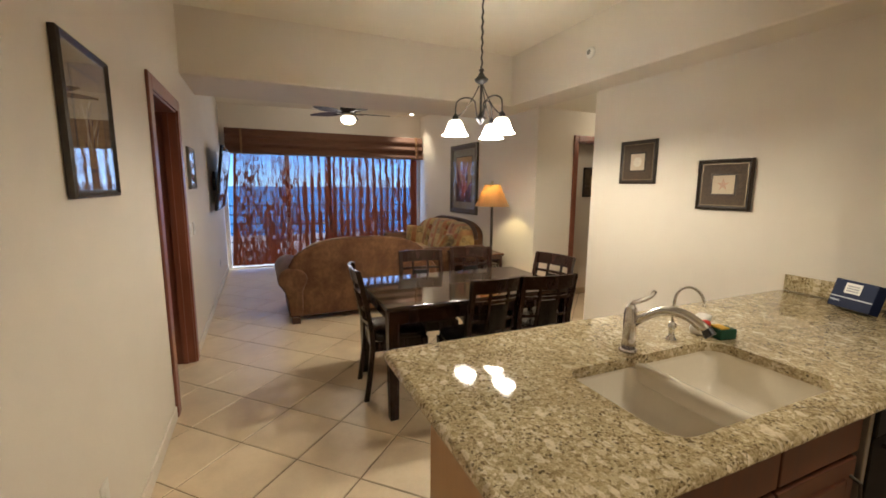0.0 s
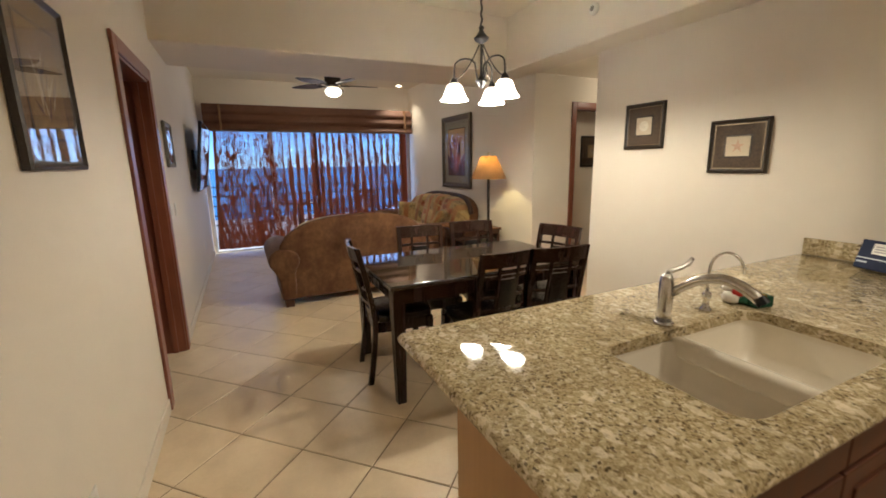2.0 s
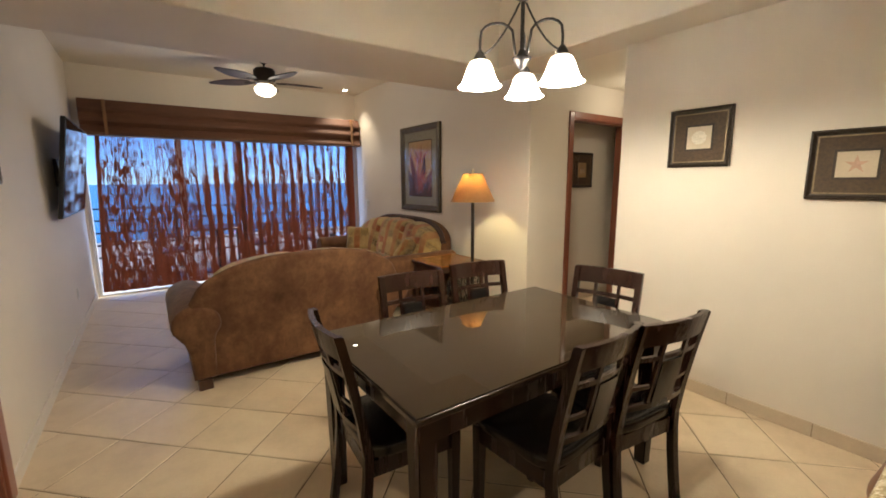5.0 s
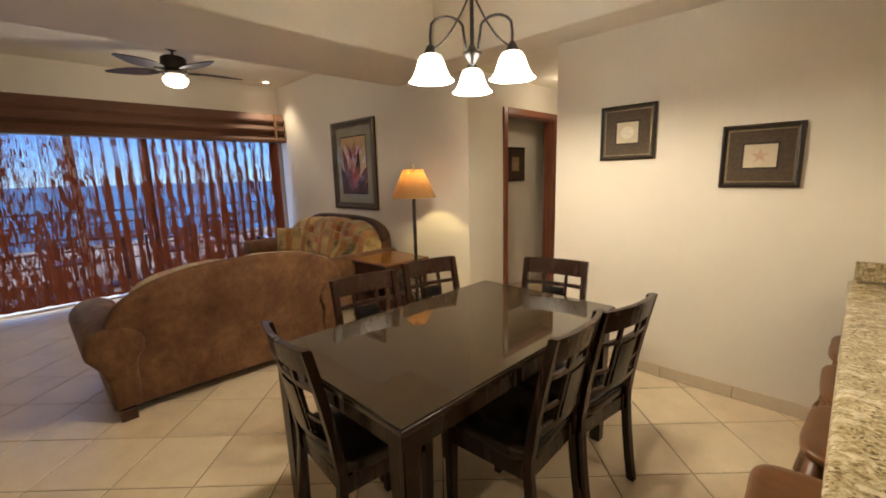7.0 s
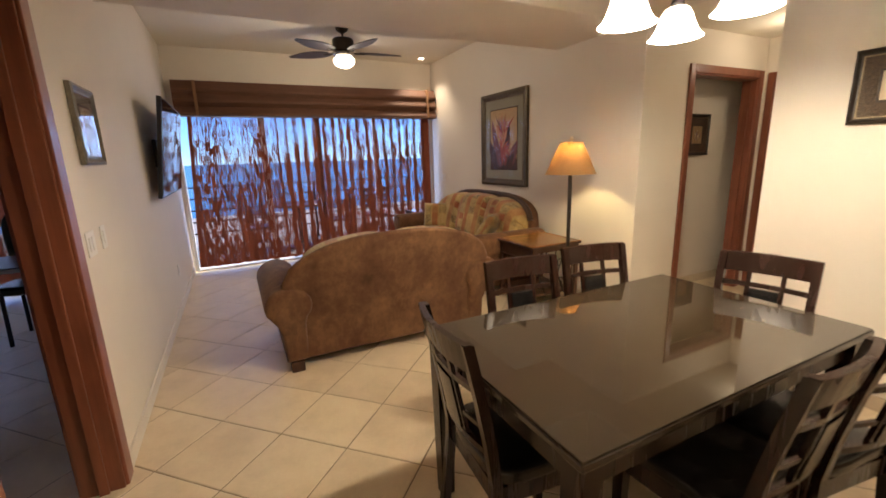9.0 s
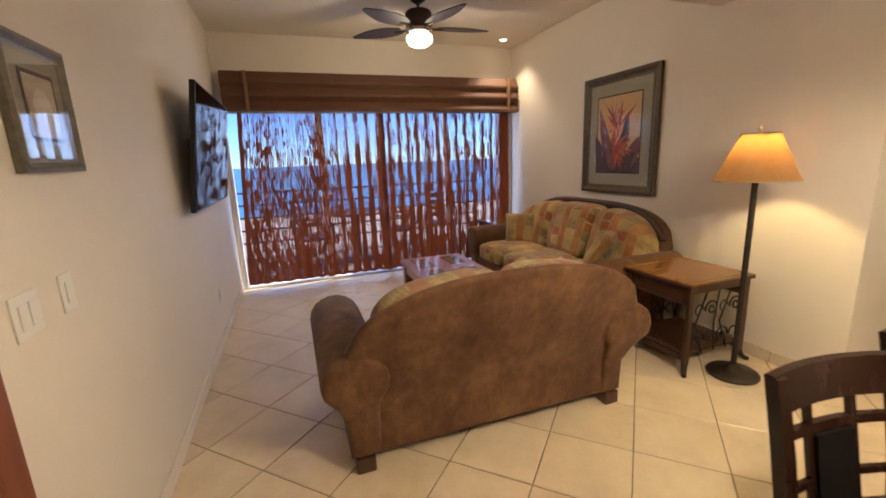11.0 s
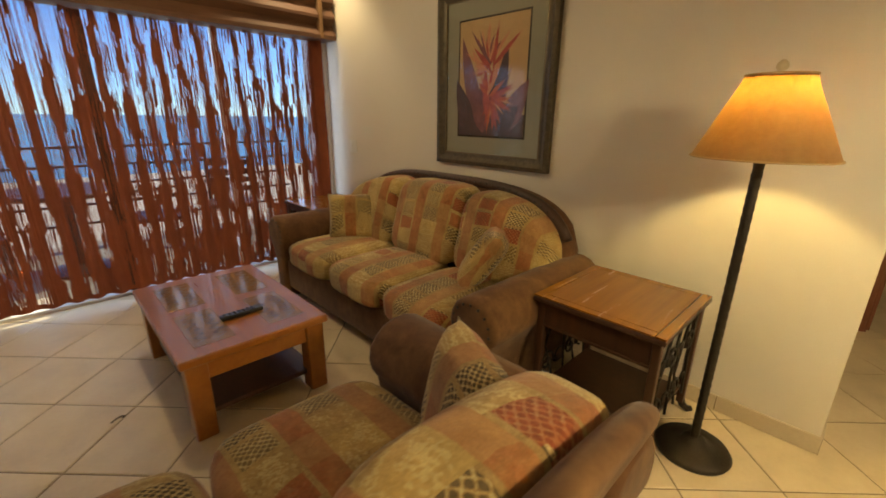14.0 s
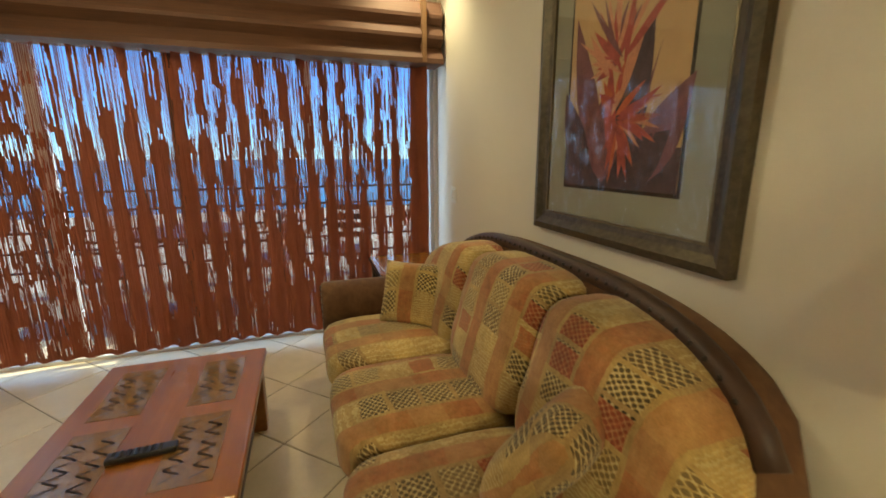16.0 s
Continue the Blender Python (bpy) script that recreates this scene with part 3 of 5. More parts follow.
door_leaf("door_leaf", "red-brown panelled wooden door standing open in the bedroom", pose(L - 0.16, 3.165, 0, 0, 0, 172), 0.82)
door_leaf("door_leaf", "red-brown panelled wooden door standing open past the hall", pose(5.02, 4.17, 0, 0, 0, 4), 0.78)

# ---- the balcony doors, their curtain and valance ----


def sliding_door(name, x0, x1):
    t = thing(name, pose((x0 + x1) / 2, 8.32, 0), "sliding glass balcony door with pale and dark frame bars", "sliding door", "", "structure")
    w = (x1 - x0) / 2
    for a, b, z0, z1, y in ((-w, -w + 0.03, 0, 2.12, 0), (w - 0.03, w, 0, 2.12, 0)):
        part("frame_side", box(a, b, -0.05, 0.05, z0, z1, 0.004), ALU, t)
    part("frame_top", box(-w + 0.03, w - 0.03, -0.05, 0.05, 2.07, 2.12, 0.004), ALU, t)
    part("track", box(-w + 0.03, w - 0.03, -0.05, 0.05, 0, 0.025, 0.003), ALU, t)
    for a, b, mat in ((-0.80, -0.72, ALU), (-0.04, 0.03, DARKALU), (0.82, 0.87, ALU)):
        part("stile", box(a, b, -0.025, 0.025, 0.025, 2.07, 0.004), mat, t, "dark bronze meeting stile" if mat is DARKALU else "")
    edges = [-w + 0.03, -0.80, -0.72, -0.04, 0.03, 0.82, 0.87, w - 0.03]
    for a, b in zip(edges[::2], edges[1::2]):
        g = part("pane", box(a, b, -0.003, 0.003, 0.025, 2.07), PANE, t)
        g.visible_shadow = False
    return t


sliding_door("window_1", -0.42, 3.145)
sliding_door("window_2", -3.3, -0.9)


def net_curtain(name, x0, x1, y, z0, z1, seed, label):
    """A torn-looking net: a sheet of narrow cells with ragged slits left out, hung in soft folds."""
    t = thing(name, pose(0, y, 0), label, "curtain")
    nx, nz = int((x1 - x0) / 0.0048), 120
    noise.seed_set(seed)
    pull = lambda x, z: 0.12 * (z - z0) / (z1 - z0) * max(0.0, 1 - (x - x0) / 0.9)
    phase = lambda x, z: 2 * math.pi * x / 0.128 + 2.2 * noise.noise(Vector((x * 2.5, z * 0.5, seed)))
    deep = lambda x: 0.016 + 0.014 * min(1.0, max(0.0, ((x - x0) / (x1 - x0) - 0.25) / 0.2))
    sway = lambda x, z: deep(x) * math.sin(phase(x, z)) + 0.01 * noise.noise(Vector((x * 6, z * 1.5, 9)))
    verts, faces = [], []
    for j in range(nz + 1):
        z = z0 + (z1 - z0) * j / nz
        for i in range(nx + 1):
            x = x0 + (x1 - x0) * i / nx
            jit = 0.004 * noise.noise(Vector((x * 90, z * 14, 3)))
            hem = 0.014 * noise.noise(Vector((x * 9, 1, 1))) if j == 0 else 0
            verts.append((x + jit + pull(x, z), sway(x, z), z + hem))
    for j in range(nz):
        z = z0 + (z1 - z0) * (j + 0.5) / nz
        up = (z - z0) / (z1 - z0)
        for i in range(nx):
            x = x0 + (x1 - x0) * (i + 0.5) / nx
            share = (x - x0) / (x1 - x0)
            if share < 0.33:
                # lacy cloth: many short ragged slits, denser low down
                fine = noise.noise(Vector((x * 118, z * 8.5, seed)))
                patch = noise.noise(Vector((x * 16, z * 6.0, seed + 5)))
                streak = noise.noise(Vector((x * 5.0, z * 0.7, seed + 9)))
                open_ = 0.80 * fine + 0.34 * patch + 0.24 * streak + 0.46 * (up - 0.62)
            elif share < 0.5:
                # separate ribbons with wide open gaps
                band = -math.cos(phase(x, z))
                fine = noise.noise(Vector((x * 120, z * 3.0, seed)))
                patch = noise.noise(Vector((x * 18, z * 4.0, seed + 5)))
                open_ = 0.58 * fine + 0.30 * patch + 0.30 * band + 0.48 * (up - 0.58)
            else:
                # close upright ribbons with thin slits between them
                band = -math.cos(phase(x, z))
                fine = noise.noise(Vector((x * 150, z * 4.8, seed)))
                patch = noise.noise(Vector((x * 18, z * 4.0, seed + 5)))
                open_ = 0.78 * fine + 0.20 * patch + 0.28 * band + 0.40 * (up - 0.92)
            open_ += 0.18 * noise.noise(Vector((x * 1.7, z * 1.2, seed + 20)))
            edge = x < x0 + 0.05 or x > x1 - 0.13 or j < 2
            if edge or open_ < 0.035:
                a = j * (nx + 1) + i
                faces.append((a, a + 1, a + nx + 2, a + nx + 1))
    me = bpy.data.meshes.new("net")
    me.from_pydata(verts, [], faces)
    me.materials.append(CURTAIN)
    ob = new("net", me)
    ob.parent = t
    # fine hanging threads across the slits
    rnd, verts, faces = random.Random(seed), [], []
    for k in range(int((x1 - x0) / 0.0060)):
        xs = x0 + 0.0060 * (k + rnd.uniform(0.1, 0.9))
        wide = rnd.uniform(0.0007, 0.0018)
        for j in range(25):
            z = z0 + (z1 - z0) * j / 24
            x = xs + 0.004 * noise.noise(Vector((xs * 40, z * 2.5, 2)))
            verts += [(x + pull(x, z) - wide, sway(x, z) - 0.002, z), (x + pull(x, z) + wide, sway(x, z) - 0.002, z)]
            if j:
                a = len(verts) - 4
                faces.append((a, a + 1, a + 3, a + 2))
    me = bpy.data.meshes.new("threads")
    me.from_pydata(verts, [], faces)
    me.materials.append(CURTAIN)
    ob = new("threads", me)
    ob.parent = t
    part("rod", tube([(x0, 0.03, z1 + 0.03), (x1, 0.03, z1 + 0.03)], 0.012), DARKALU, t)
    return t


net_curtain("net_curtain", -0.37, 3.06, 8.16, 0.075, 2.12, 4, "rust-red net curtain with ragged slits over the balcony door")
net_curtain("net_curtain", -3.3, -0.85, 8.16, 0.075, 2.12, 9, "rust-red net curtain with ragged slits in the bedroom")


def valance(x0, x1, y, z0, z1, label):
    t = thing("roman_valance", pose((x0 + x1) / 2, y, z0), label, "valance")
    w, h = (x1 - x0) / 2, z1 - z0
    part("cloth", box(-w, w, 0.02, 0.17, 0.0, h, 0.006), VALANCE, t)
    for k, (za, zb, out) in enumerate(((0.30, 0.335, 0.022), (0.165, 0.20, 0.034), (0.0, 0.045, 0.044))):
        outline = [(0.021, za - 0.05 if k < 2 else za), (-out, za), (-out, zb - 0.012), (0.021, min(zb + 0.075, h))]
        part("fold", extrude_outline(outline, 2 * w, "x", -w), VALANCE, t)
    for rx in (-w * 0.86, w * 0.92):
        part("ribbon", box(rx - 0.016, rx + 0.016, -0.047, 0.02, 0.005, h - 0.004, 0.003), RIBBON, t, "tan ribbon tape")
    return t


valance(-0.37, 3.15, 8.055, 2.02, 2.44, "brown woven roman shade drawn up above the balcony door")
valance(-3.4, -0.75, 8.055, 2.02, 2.44, "brown woven roman shade drawn up above the bedroom door")

# ---- outside: balcony, beach, sea ----
CONCRETE = varied("sunlit_concrete", (0.24, 0.225, 0.20), 0.8, 3, 0.12, 0.2)
SAND = varied("pale_sand", (0.45, 0.40, 0.33), 0.9, 0.05, 0.1, 0.1, 3)
SEA = varied("blue_sea", (0.03, 0.18, 0.28), 0.25, 0.02, 0.25, 0.2, 0.4)
tagged(part("balcony_floor", box(-4.4, 3.5, 8.40, 10.3, -0.2, -0.01), CONCRETE), "pale concrete balcony floor", "balcony floor", "", "structure")
# white piers added to give the bright strips of glare at the curtain's edges
STUCCO = varied("white_stucco", (0.80, 0.79, 0.76), 0.85, 3, 0.05, 0.3)
for nm, x0, x1 in (("wall_balcony_west", -0.66, -0.46), ("wall_balcony_east", 3.20, 3.40)):
    tagged(part(nm, box(x0, x1, 8.40, 8.80, -0.01, 2.9), STUCCO), "added white pier for the glare beside the balcony door", "wall", "", "structure")
tagged(part("ground", box(-900, 900, 10.3, 140, -14.2, -14.0), SAND), "pale beach sand far below", "beach", "", "structure")
tagged(part("water", box(-4000, 4000, 140, 4000, -14.6, -14.1), SEA), "blue sea out to the horizon", "sea", "", "structure")
rail = thing("balcony_railing", pose(0, 10.1, 0), "dark metal balcony railing with level bars", "railing")
for k in range(9):
    part("post", box(-4.2 + k * 0.95, -4.16 + k * 0.95, -0.02, 0.02, -0.01, 1.02, 0.004), DARKALU, rail)
for z in (0.25, 0.45, 0.65, 0.85, 1.04):
    part("bar", box(-4.3, 3.5, -0.02, 0.02, z - 0.012, z + 0.012, 0.004), DARKALU, rail)


def patio_chair(m):
    t = thing("patio_chair", m, "brown metal patio chair on the balcony", "chair", "balcony chairs")
    part("seat", box(-0.24, 0.24, -0.22, 0.22, 0.40, 0.44, 0.01), DARKWOOD, t)
    for sx in (-1, 1):
        for sy in (-1, 1):
            part("leg", tube([(sx * 0.23, sy * 0.21, 0), (sx * 0.22, sy * 0.2, 0.42 if sy < 0 else 0.92)], 0.016), DARKALU, t)
        part("arm", tube([(sx * 0.24, -0.22, 0.42), (sx * 0.25, -0.22, 0.63), (sx * 0.25, 0.2, 0.66)], 0.014), DARKALU, t)
    for k in range(4):
        part("slat", box(-0.21, 0.21, 0.19, 0.21, 0.52 + k * 0.1, 0.58 + k * 0.1, 0.004), DARKWOOD, t)
    return t


pc = patio_chair(pose(0.45, 9.1, 0, 0, 0, 100))
for m in (pose(1.75, 9.2, 0, 0, 0, -100), pose(2.5, 9.4, 0, 0, 0, -20)):
    copy_thing(pc, m)
pt = thing("patio_table", pose(1.1, 9.25, 0), "round brown patio table on the balcony", "table")
part("tabletop", lathe([(0.44, 0.70), (0.45, 0.71), (0.45, 0.73), (0.44, 0.74)], 32), DARKWOOD, pt)
part("pedestal", lathe([(0.26, 0.0), (0.26, 0.02), (0.04, 0.06), (0.035, 0.69), (0.2, 0.70)], 20), DARKALU, pt)

# ---- kitchen peninsula ----
CX0, CX1, CY0, CY1, CZ = 0.52, R - 0.004, 0.62, 1.60, 0.865
SX0, SX1, SY0, SY1 = 1.05, 1.845, 0.725, 1.165


def rounded(x0, x1, y0, y1, r, steps=6):
    pts = []
    for cx, cy, a0 in ((x1 - r, y1 - r, 0), (x0 + r, y1 - r, 90), (x0 + r, y0 + r, 180), (x1 - r, y0 + r, 270)):
        pts += [(cx + r * math.cos(radians(a0 + 90 * k / steps)), cy + r * math.sin(radians(a0 + 90 * k / steps))) for k in range(steps + 1)]
    return pts


def counter_slab():
    """The slab with a rounded sink cut-out and a bull-nosed outer edge."""
    b = bmesh.new()
    outer = rounded(CX0, CX1, CY0, CY1, 0.03)
    inner = rounded(SX0, SX1, SY0, SY1, 0.075)
    th = 0.04

    def ring(pts, z, grow=0.0):
        cx, cy = (CX0 + CX1) / 2, (CY0 + CY1) / 2
        out = []
        for x, y in pts:
            out.append(b.verts.new((x + (grow if x < cx else -grow), y + (grow if y < cy else -grow), z)))
        return out
    nose = [ring(outer, CZ - th / 2 + th / 2 * math.sin(a), th / 2 * (1 - math.cos(a))) for a in [math.pi / 2 * k / 4 for k in range(-4, 5)]]
    hole = [ring(inner, CZ), ring(inner, CZ - th)]
    n = len(outer)
    for A, B in zip(nose, nose[1:]):
        for i in range(n):
            b.faces.new((A[i], A[(i + 1) % n], B[(i + 1) % n], B[i]))
    for i in range(n):
        b.faces.new((hole[0][i], hole[0][(i + 1) % n], hole[1][(i + 1) % n], hole[1][i]))
        b.faces.new((nose[-1][i], nose[-1][(i + 1) % n], hole[0][(i + 1) % n], hole[0][i]))
        b.faces.new((nose[0][i], hole[1][i], hole[1][(i + 1) % n], nose[0][(i + 1) % n]))
    bmesh.ops.recalc_face_normals(b, faces=b.faces[:])
    return b


tagged(part("granite_counter", counter_slab(), GRANITE, None, "", 40), "speckled beige and brown granite counter with rounded edge", "countertop")
tagged(part("granite_backsplash", box(R - 0.024, R - 0.003, 0.64, 1.58, CZ + 0.0005, CZ + 0.10, 0.003), GRANITE), "low speckled granite backsplash along the wall", "backsplash")


def sink():
    t = thing("kitchen_sink", pose(0, 0, CZ - 0.041), "bisque enamel double-bowl undermount kitchen sink", "sink")

    def bowl(x0, x1, y0, y1, depth):
        b = bmesh.new()
        prev = None
        for k, (g, z) in enumerate(((0.0, 0.0), (0.004, -0.03), (0.014, -depth + 0.05), (0.03, -depth + 0.015), (0.06, -depth), (0.14, -depth - 0.004))):
            pts = rounded(x0 + g, x1 - g, y0 + g, y1 - g, max(0.06 - g * 0.3, 0.02))
            cur = [b.verts.new((x, y, z)) for x, y in pts]
            if prev:
                for i in range(len(cur)):
                    b.faces.new((prev[i], cur[i], cur[(i + 1) % len(cur)], prev[(i + 1) % len(cur)]))
            prev = cur
        b.faces.new(prev)
        bmesh.ops.recalc_face_normals(b, faces=b.faces[:])
        for f in b.faces:
            f.normal_flip()
        bmesh.ops.solidify(b, geom=b.faces[:], thickness=0.006)
        return b
    mid = SX0 + 0.36
    part("bowl", bowl(SX0 - 0.006, mid - 0.012, SY0 - 0.006, SY1 + 0.006, 0.17), SINK, t, "", 45)
    part("bowl", bowl(mid + 0.012, SX1 + 0.006, SY0 - 0.006, SY1 + 0.006, 0.17), SINK, t, "", 45)
    part("divider", box(mid - 0.026, mid + 0.026, SY0 - 0.006, SY1 + 0.006, -0.06, 0.014, 0.02, 4), SINK, t, "", 45)
    part("rim", box(SX0 - 0.03, SX1 + 0.03, SY1 + 0.004, SY1 + 0.03, -0.02, 0.0, 0.002), SINK, t)
    part("rim", box(SX0 - 0.03, SX1 + 0.03, SY0 - 0.03, SY0 - 0.004, -0.02, 0.0, 0.002), SINK, t)
    for x, y, m in ((SX0 + 0.17, 1.03, IRON), (SX1 - 0.18, 0.90, CHROME)):
        part("drain", lathe([(0.045, 0.0), (0.045, 0.004), (0.035, 0.005), (0.03, 0.0)], 24, (x, y, -0.174)), m, t, "metal drain")
    return t


sink()


def peninsula():
    t = thing("peninsula_cabinet", pose(0, 0, 0), "cherry wood base cabinet under the peninsula counter", "cabinet")
    z1 = CZ - 0.0415
    part("side_panel", box(0.60, 0.62, 0.68, 1.28, 0.0, z1, 0.002), CABINET_SIDE, t, "light maple end panel")
    part("back_panel", box(0.62, R - 0.01, 1.26, 1.28, 0.0, z1, 0.002), CABINET_SIDE, t, "light maple back panel")
    part("carcass", box(0.62, 1.08, 0.70, 1.26, 0.10, z1 - 0.002), CABINET, t)
    part("sink_floor", box(1.08, R - 0.01, 0.70, 1.26, 0.10, 0.55), CABINET, t)
    part("toe_kick", box(0.62, R - 0.01, 0.76, 0.78, 0.0, 0.10), DARKWOOD, t)
    part("top_rail", box(1.08, 1.865, 0.69, 0.71, z1 - 0.17, z1, 0.003), CABINET, t)
    for x0, x1 in ((0.63, 0.965), (0.975, 1.41), (1.42, 1.855)):
        d = part("door", box(x0, x1, 0.672, 0.69, 0.12, 0.64, 0.004), CABINET, t)
        part("panel", box(x0 + 0.06, x1 - 0.06, 0.664, 0.674, 0.18, 0.58, 0.008), CABINET, d)
        part("handle", tube([(x1 - 0.03, 0.672, 0.46), (x1 - 0.03, 0.645, 0.47), (x1 - 0.03, 0.64, 0.52), (x1 - 0.03, 0.645, 0.57), (x1 - 0.03, 0.672, 0.58)], 0.006), IRON, d, "dark curved pull")
        part("drawer_front", box(x0, x1, 0.672, 0.69, 0.66, z1 - 0.012, 0.004), CABINET, t)
    return t


peninsula()
MATTBLACK = varied("matt_black_panel", (0.005, 0.0035, 0.003), 0.6, 20, 0.1, 0.05, 90, 0.0, Specular_IOR_Level=0.06)
dw = thing("dishwasher", pose(0, 0, 0), "black dishwasher with a pale side strip under the counter", "dishwasher")
part("door", box(1.895, 2.485, 0.655, 0.70, 0.11, 0.70, 0.006), MATTBLACK, dw)
part("control_panel", box(1.895, 2.485, 0.65, 0.70, 0.705, CZ - 0.045, 0.006), varied("smoked_plastic", (0.009, 0.007, 0.006), 0.55, 20, 0.1, 0.05, 90, 0.0, Specular_IOR_Level=0.1), dw, "grey control panel")
part("edge_strip", box(1.868, 1.893, 0.66, 0.70, 0.1, CZ - 0.045, 0.003), varied("dull_metal_strip", (0.22, 0.19, 0.16), 0.5, 20, 0.1, 0.05, 90, 0.6), dw, "dull metal edge strip")
part("handle", tube([(1.965, 0.66, 0.66), (1.965, 0.63, 0.66), (2.415, 0.63, 0.66), (2.415, 0.66, 0.66)], 0.008), MATTBLACK, dw)
bc = thing("base_cabinet", pose(0, 0, 0), "cherry wood base cabinet in the corner", "cabinet")
part("body", box(2.50, R - 0.01, 0.70, 0.72, 0.56, CZ - 0.042, 0.003), CABINET, bc)
part("door", box(2.51, 2.95, 0.672, 0.70, 0.12, CZ - 0.06, 0.004), CABINET, bc)
uc = thing("wall_cabinet", pose(R - 0.001, 0.94, 1.31), "cherry wood wall cabinet hung on the east wall", "cabinet")
part("body", box(-0.33, 0, -1.2, 0, 0, 0.78, 0.003), CABINET, uc)
for k in range(3):
    part("door", box(-0.35, -0.331, -0.395 - k * 0.4, -0.005 - k * 0.4, 0.01, 0.77, 0.004), CABINET, uc)


# ---- things on the counter ----
fa = thing("kitchen_faucet", pose(1.41, 1.215, CZ), "brushed chrome kitchen faucet with pull-out spout and lever", "faucet")
part("base_plate", lathe([(0.034, 0.0), (0.034, 0.008), (0.027, 0.014)], 24), CHROME, fa, "", 40)
part("body", lathe([(0.027, 0.012), (0.025, 0.06), (0.0245, 0.15), (0.021, 0.175), (0.012, 0.188)], 24), CHROME, fa, "", 40)
spout = [(0.0, -0.015 - 0.27 * k / 12, 0.08 + 0.125 * math.sin(math.pi * (0.10 + 0.68 * k / 12))) for k in range(13)]
part("spout", tube([(0.008 + p[1] * -0.10, p[1], p[2]) for p in spout], 0.015, 14, None, 1.25), CHROME, fa, "", 40)
part("spray_ring", tube([(0.0355, -0.274, 0.171), (0.0375, -0.290, 0.154)], 0.0197, 14), BLACKPLASTIC, fa, "black spray collar")
part("lever", tube([(0, 0, 0.178), (0.012, 0.0, 0.196), (0.05, -0.01, 0.203), (0.085, -0.016, 0.217), (0.102, -0.018, 0.235)], 0.011, 10, None, 0.7), CHROME, fa, "", 40)
ft = thing("filter_tap", pose(1.665, 1.225, CZ), "slim chrome gooseneck drinking water tap", "tap")
part("base", lathe([(0.022, 0), (0.022, 0.01), (0.012, 0.02), (0.012, 0.05), (0.016, 0.055), (0.016, 0.075), (0.006, 0.085)], 18), CHROME, ft, "", 40)
part("neck", tube([(0, 0, 0.07), (0, 0, 0.17)] + [(0.0 + 0.02 * (1 - math.cos(math.pi * k / 10)), -0.065 * (1 - math.cos(math.pi * k / 10)) / 1.3, 0.17 + 0.07 * math.sin(math.pi * k / 10)) for k in range(1, 11)], 0.0055, 10), CHROME, ft, "", 40)
part("lever", tube([(0, 0.0, 0.065), (-0.03, -0.01, 0.07)], 0.004, 8), CHROME, ft)
sp = thing("dish_sponge", pose(1.905, 1.165, CZ, 0, 0, -12), "green and yellow dish sponge lying by the sink", "sponge")
part("scourer", box(-0.042, 0.042, -0.03, 0.03, 0.0, 0.046, 0.006), varied("green_scourer", (0.008, 0.060, 0.030), 0.9, 60, 0.2, 0.4), sp, "dark green scouring pad")
part("foam", box(-0.040, 0.004, -0.028, 0.028, 0.0465, 0.054, 0.003), varied("yellow_foam", (0.50, 0.30, 0.03), 0.9, 60, 0.2, 0.4), sp, "yellow foam")
cl = thing("folded_cloth", pose(1.885, 1.245, CZ, 0, 0, 15), "crumpled white dish cloth with red and green print", "cloth")
part("fold", cushion(0.12, 0.07, 0.05, (0, 0, 0.025), 3.0), varied("white_cloth", (0.72, 0.69, 0.63), 0.9, 30, 0.2, 0.4), cl)
part("fold", cushion(0.12, 0.06, 0.024, (0.03, 0.012, 0.058), 4.0), varied("white_cloth", (0.75, 0.72, 0.66), 0.9, 30, 0.2, 0.4), cl)
part("red_print", cushion(0.055, 0.04, 0.035, (-0.022, -0.022, 0.052), 3.0), varied("red_cloth_print", (0.50, 0.035, 0.03), 0.9, 30, 0.3, 0.4), cl, "red print")
part("green_print", cushion(0.05, 0.05, 0.03, (-0.018, -0.034, 0.020), 3.0), varied("green_cloth_print", (0.02, 0.10, 0.05), 0.9, 30, 0.3, 0.4), cl, "green print")
NAVY = varied("navy_carton", (0.010, 0.017, 0.050), 0.6, 15, 0.15, 0.05, 90, 0.0, Specular_IOR_Level=0.2)
nb = thing("navy_box", pose(2.935, 1.155, CZ + 0.008, 0, 16, -19), "navy blue carton with a white sticker, leaning back on the counter", "box")
part("carton", box(-0.03, 0.03, -0.105, 0.105, 0.0, 0.15, 0.003), NAVY, nb)
part("sticker", box(-0.0315, -0.0302, -0.035, 0.045, 0.08, 0.135), WHITEPLASTIC, nb, "white paper sticker")
part("stripe", box(-0.0312, -0.0301, -0.103, 0.103, 0.052, 0.058), varied("pale_stripe", (0.5, 0.55, 0.6), 0.4, 20), nb, "pale printed line")
for k in range(3):
    part("print_bar", box(-0.0325, -0.0316, -0.025, 0.035, 0.09 + 0.013 * k, 0.096 + 0.013 * k), varied("grey_print", (0.3, 0.3, 0.32), 0.6, 20), nb)
part("print_bar", box(-0.0312, -0.0301, 0.05, 0.098, 0.03, 0.038), varied("pale_print", (0.4, 0.45, 0.52), 0.5, 20), nb)
ph = thing("desk_phone", pose(2.93, 0.86, CZ, 0, 0, 20), "black corded desk phone with handset on the counter", "telephone")
part("base", extrude_outline([(-0.1, 0.0), (0.1, 0.0), (0.1, 0.07), (0.06, 0.075), (-0.1, 0.03)], 0.17, "y", -0.085, 0.006), BLACKPLASTIC, ph)
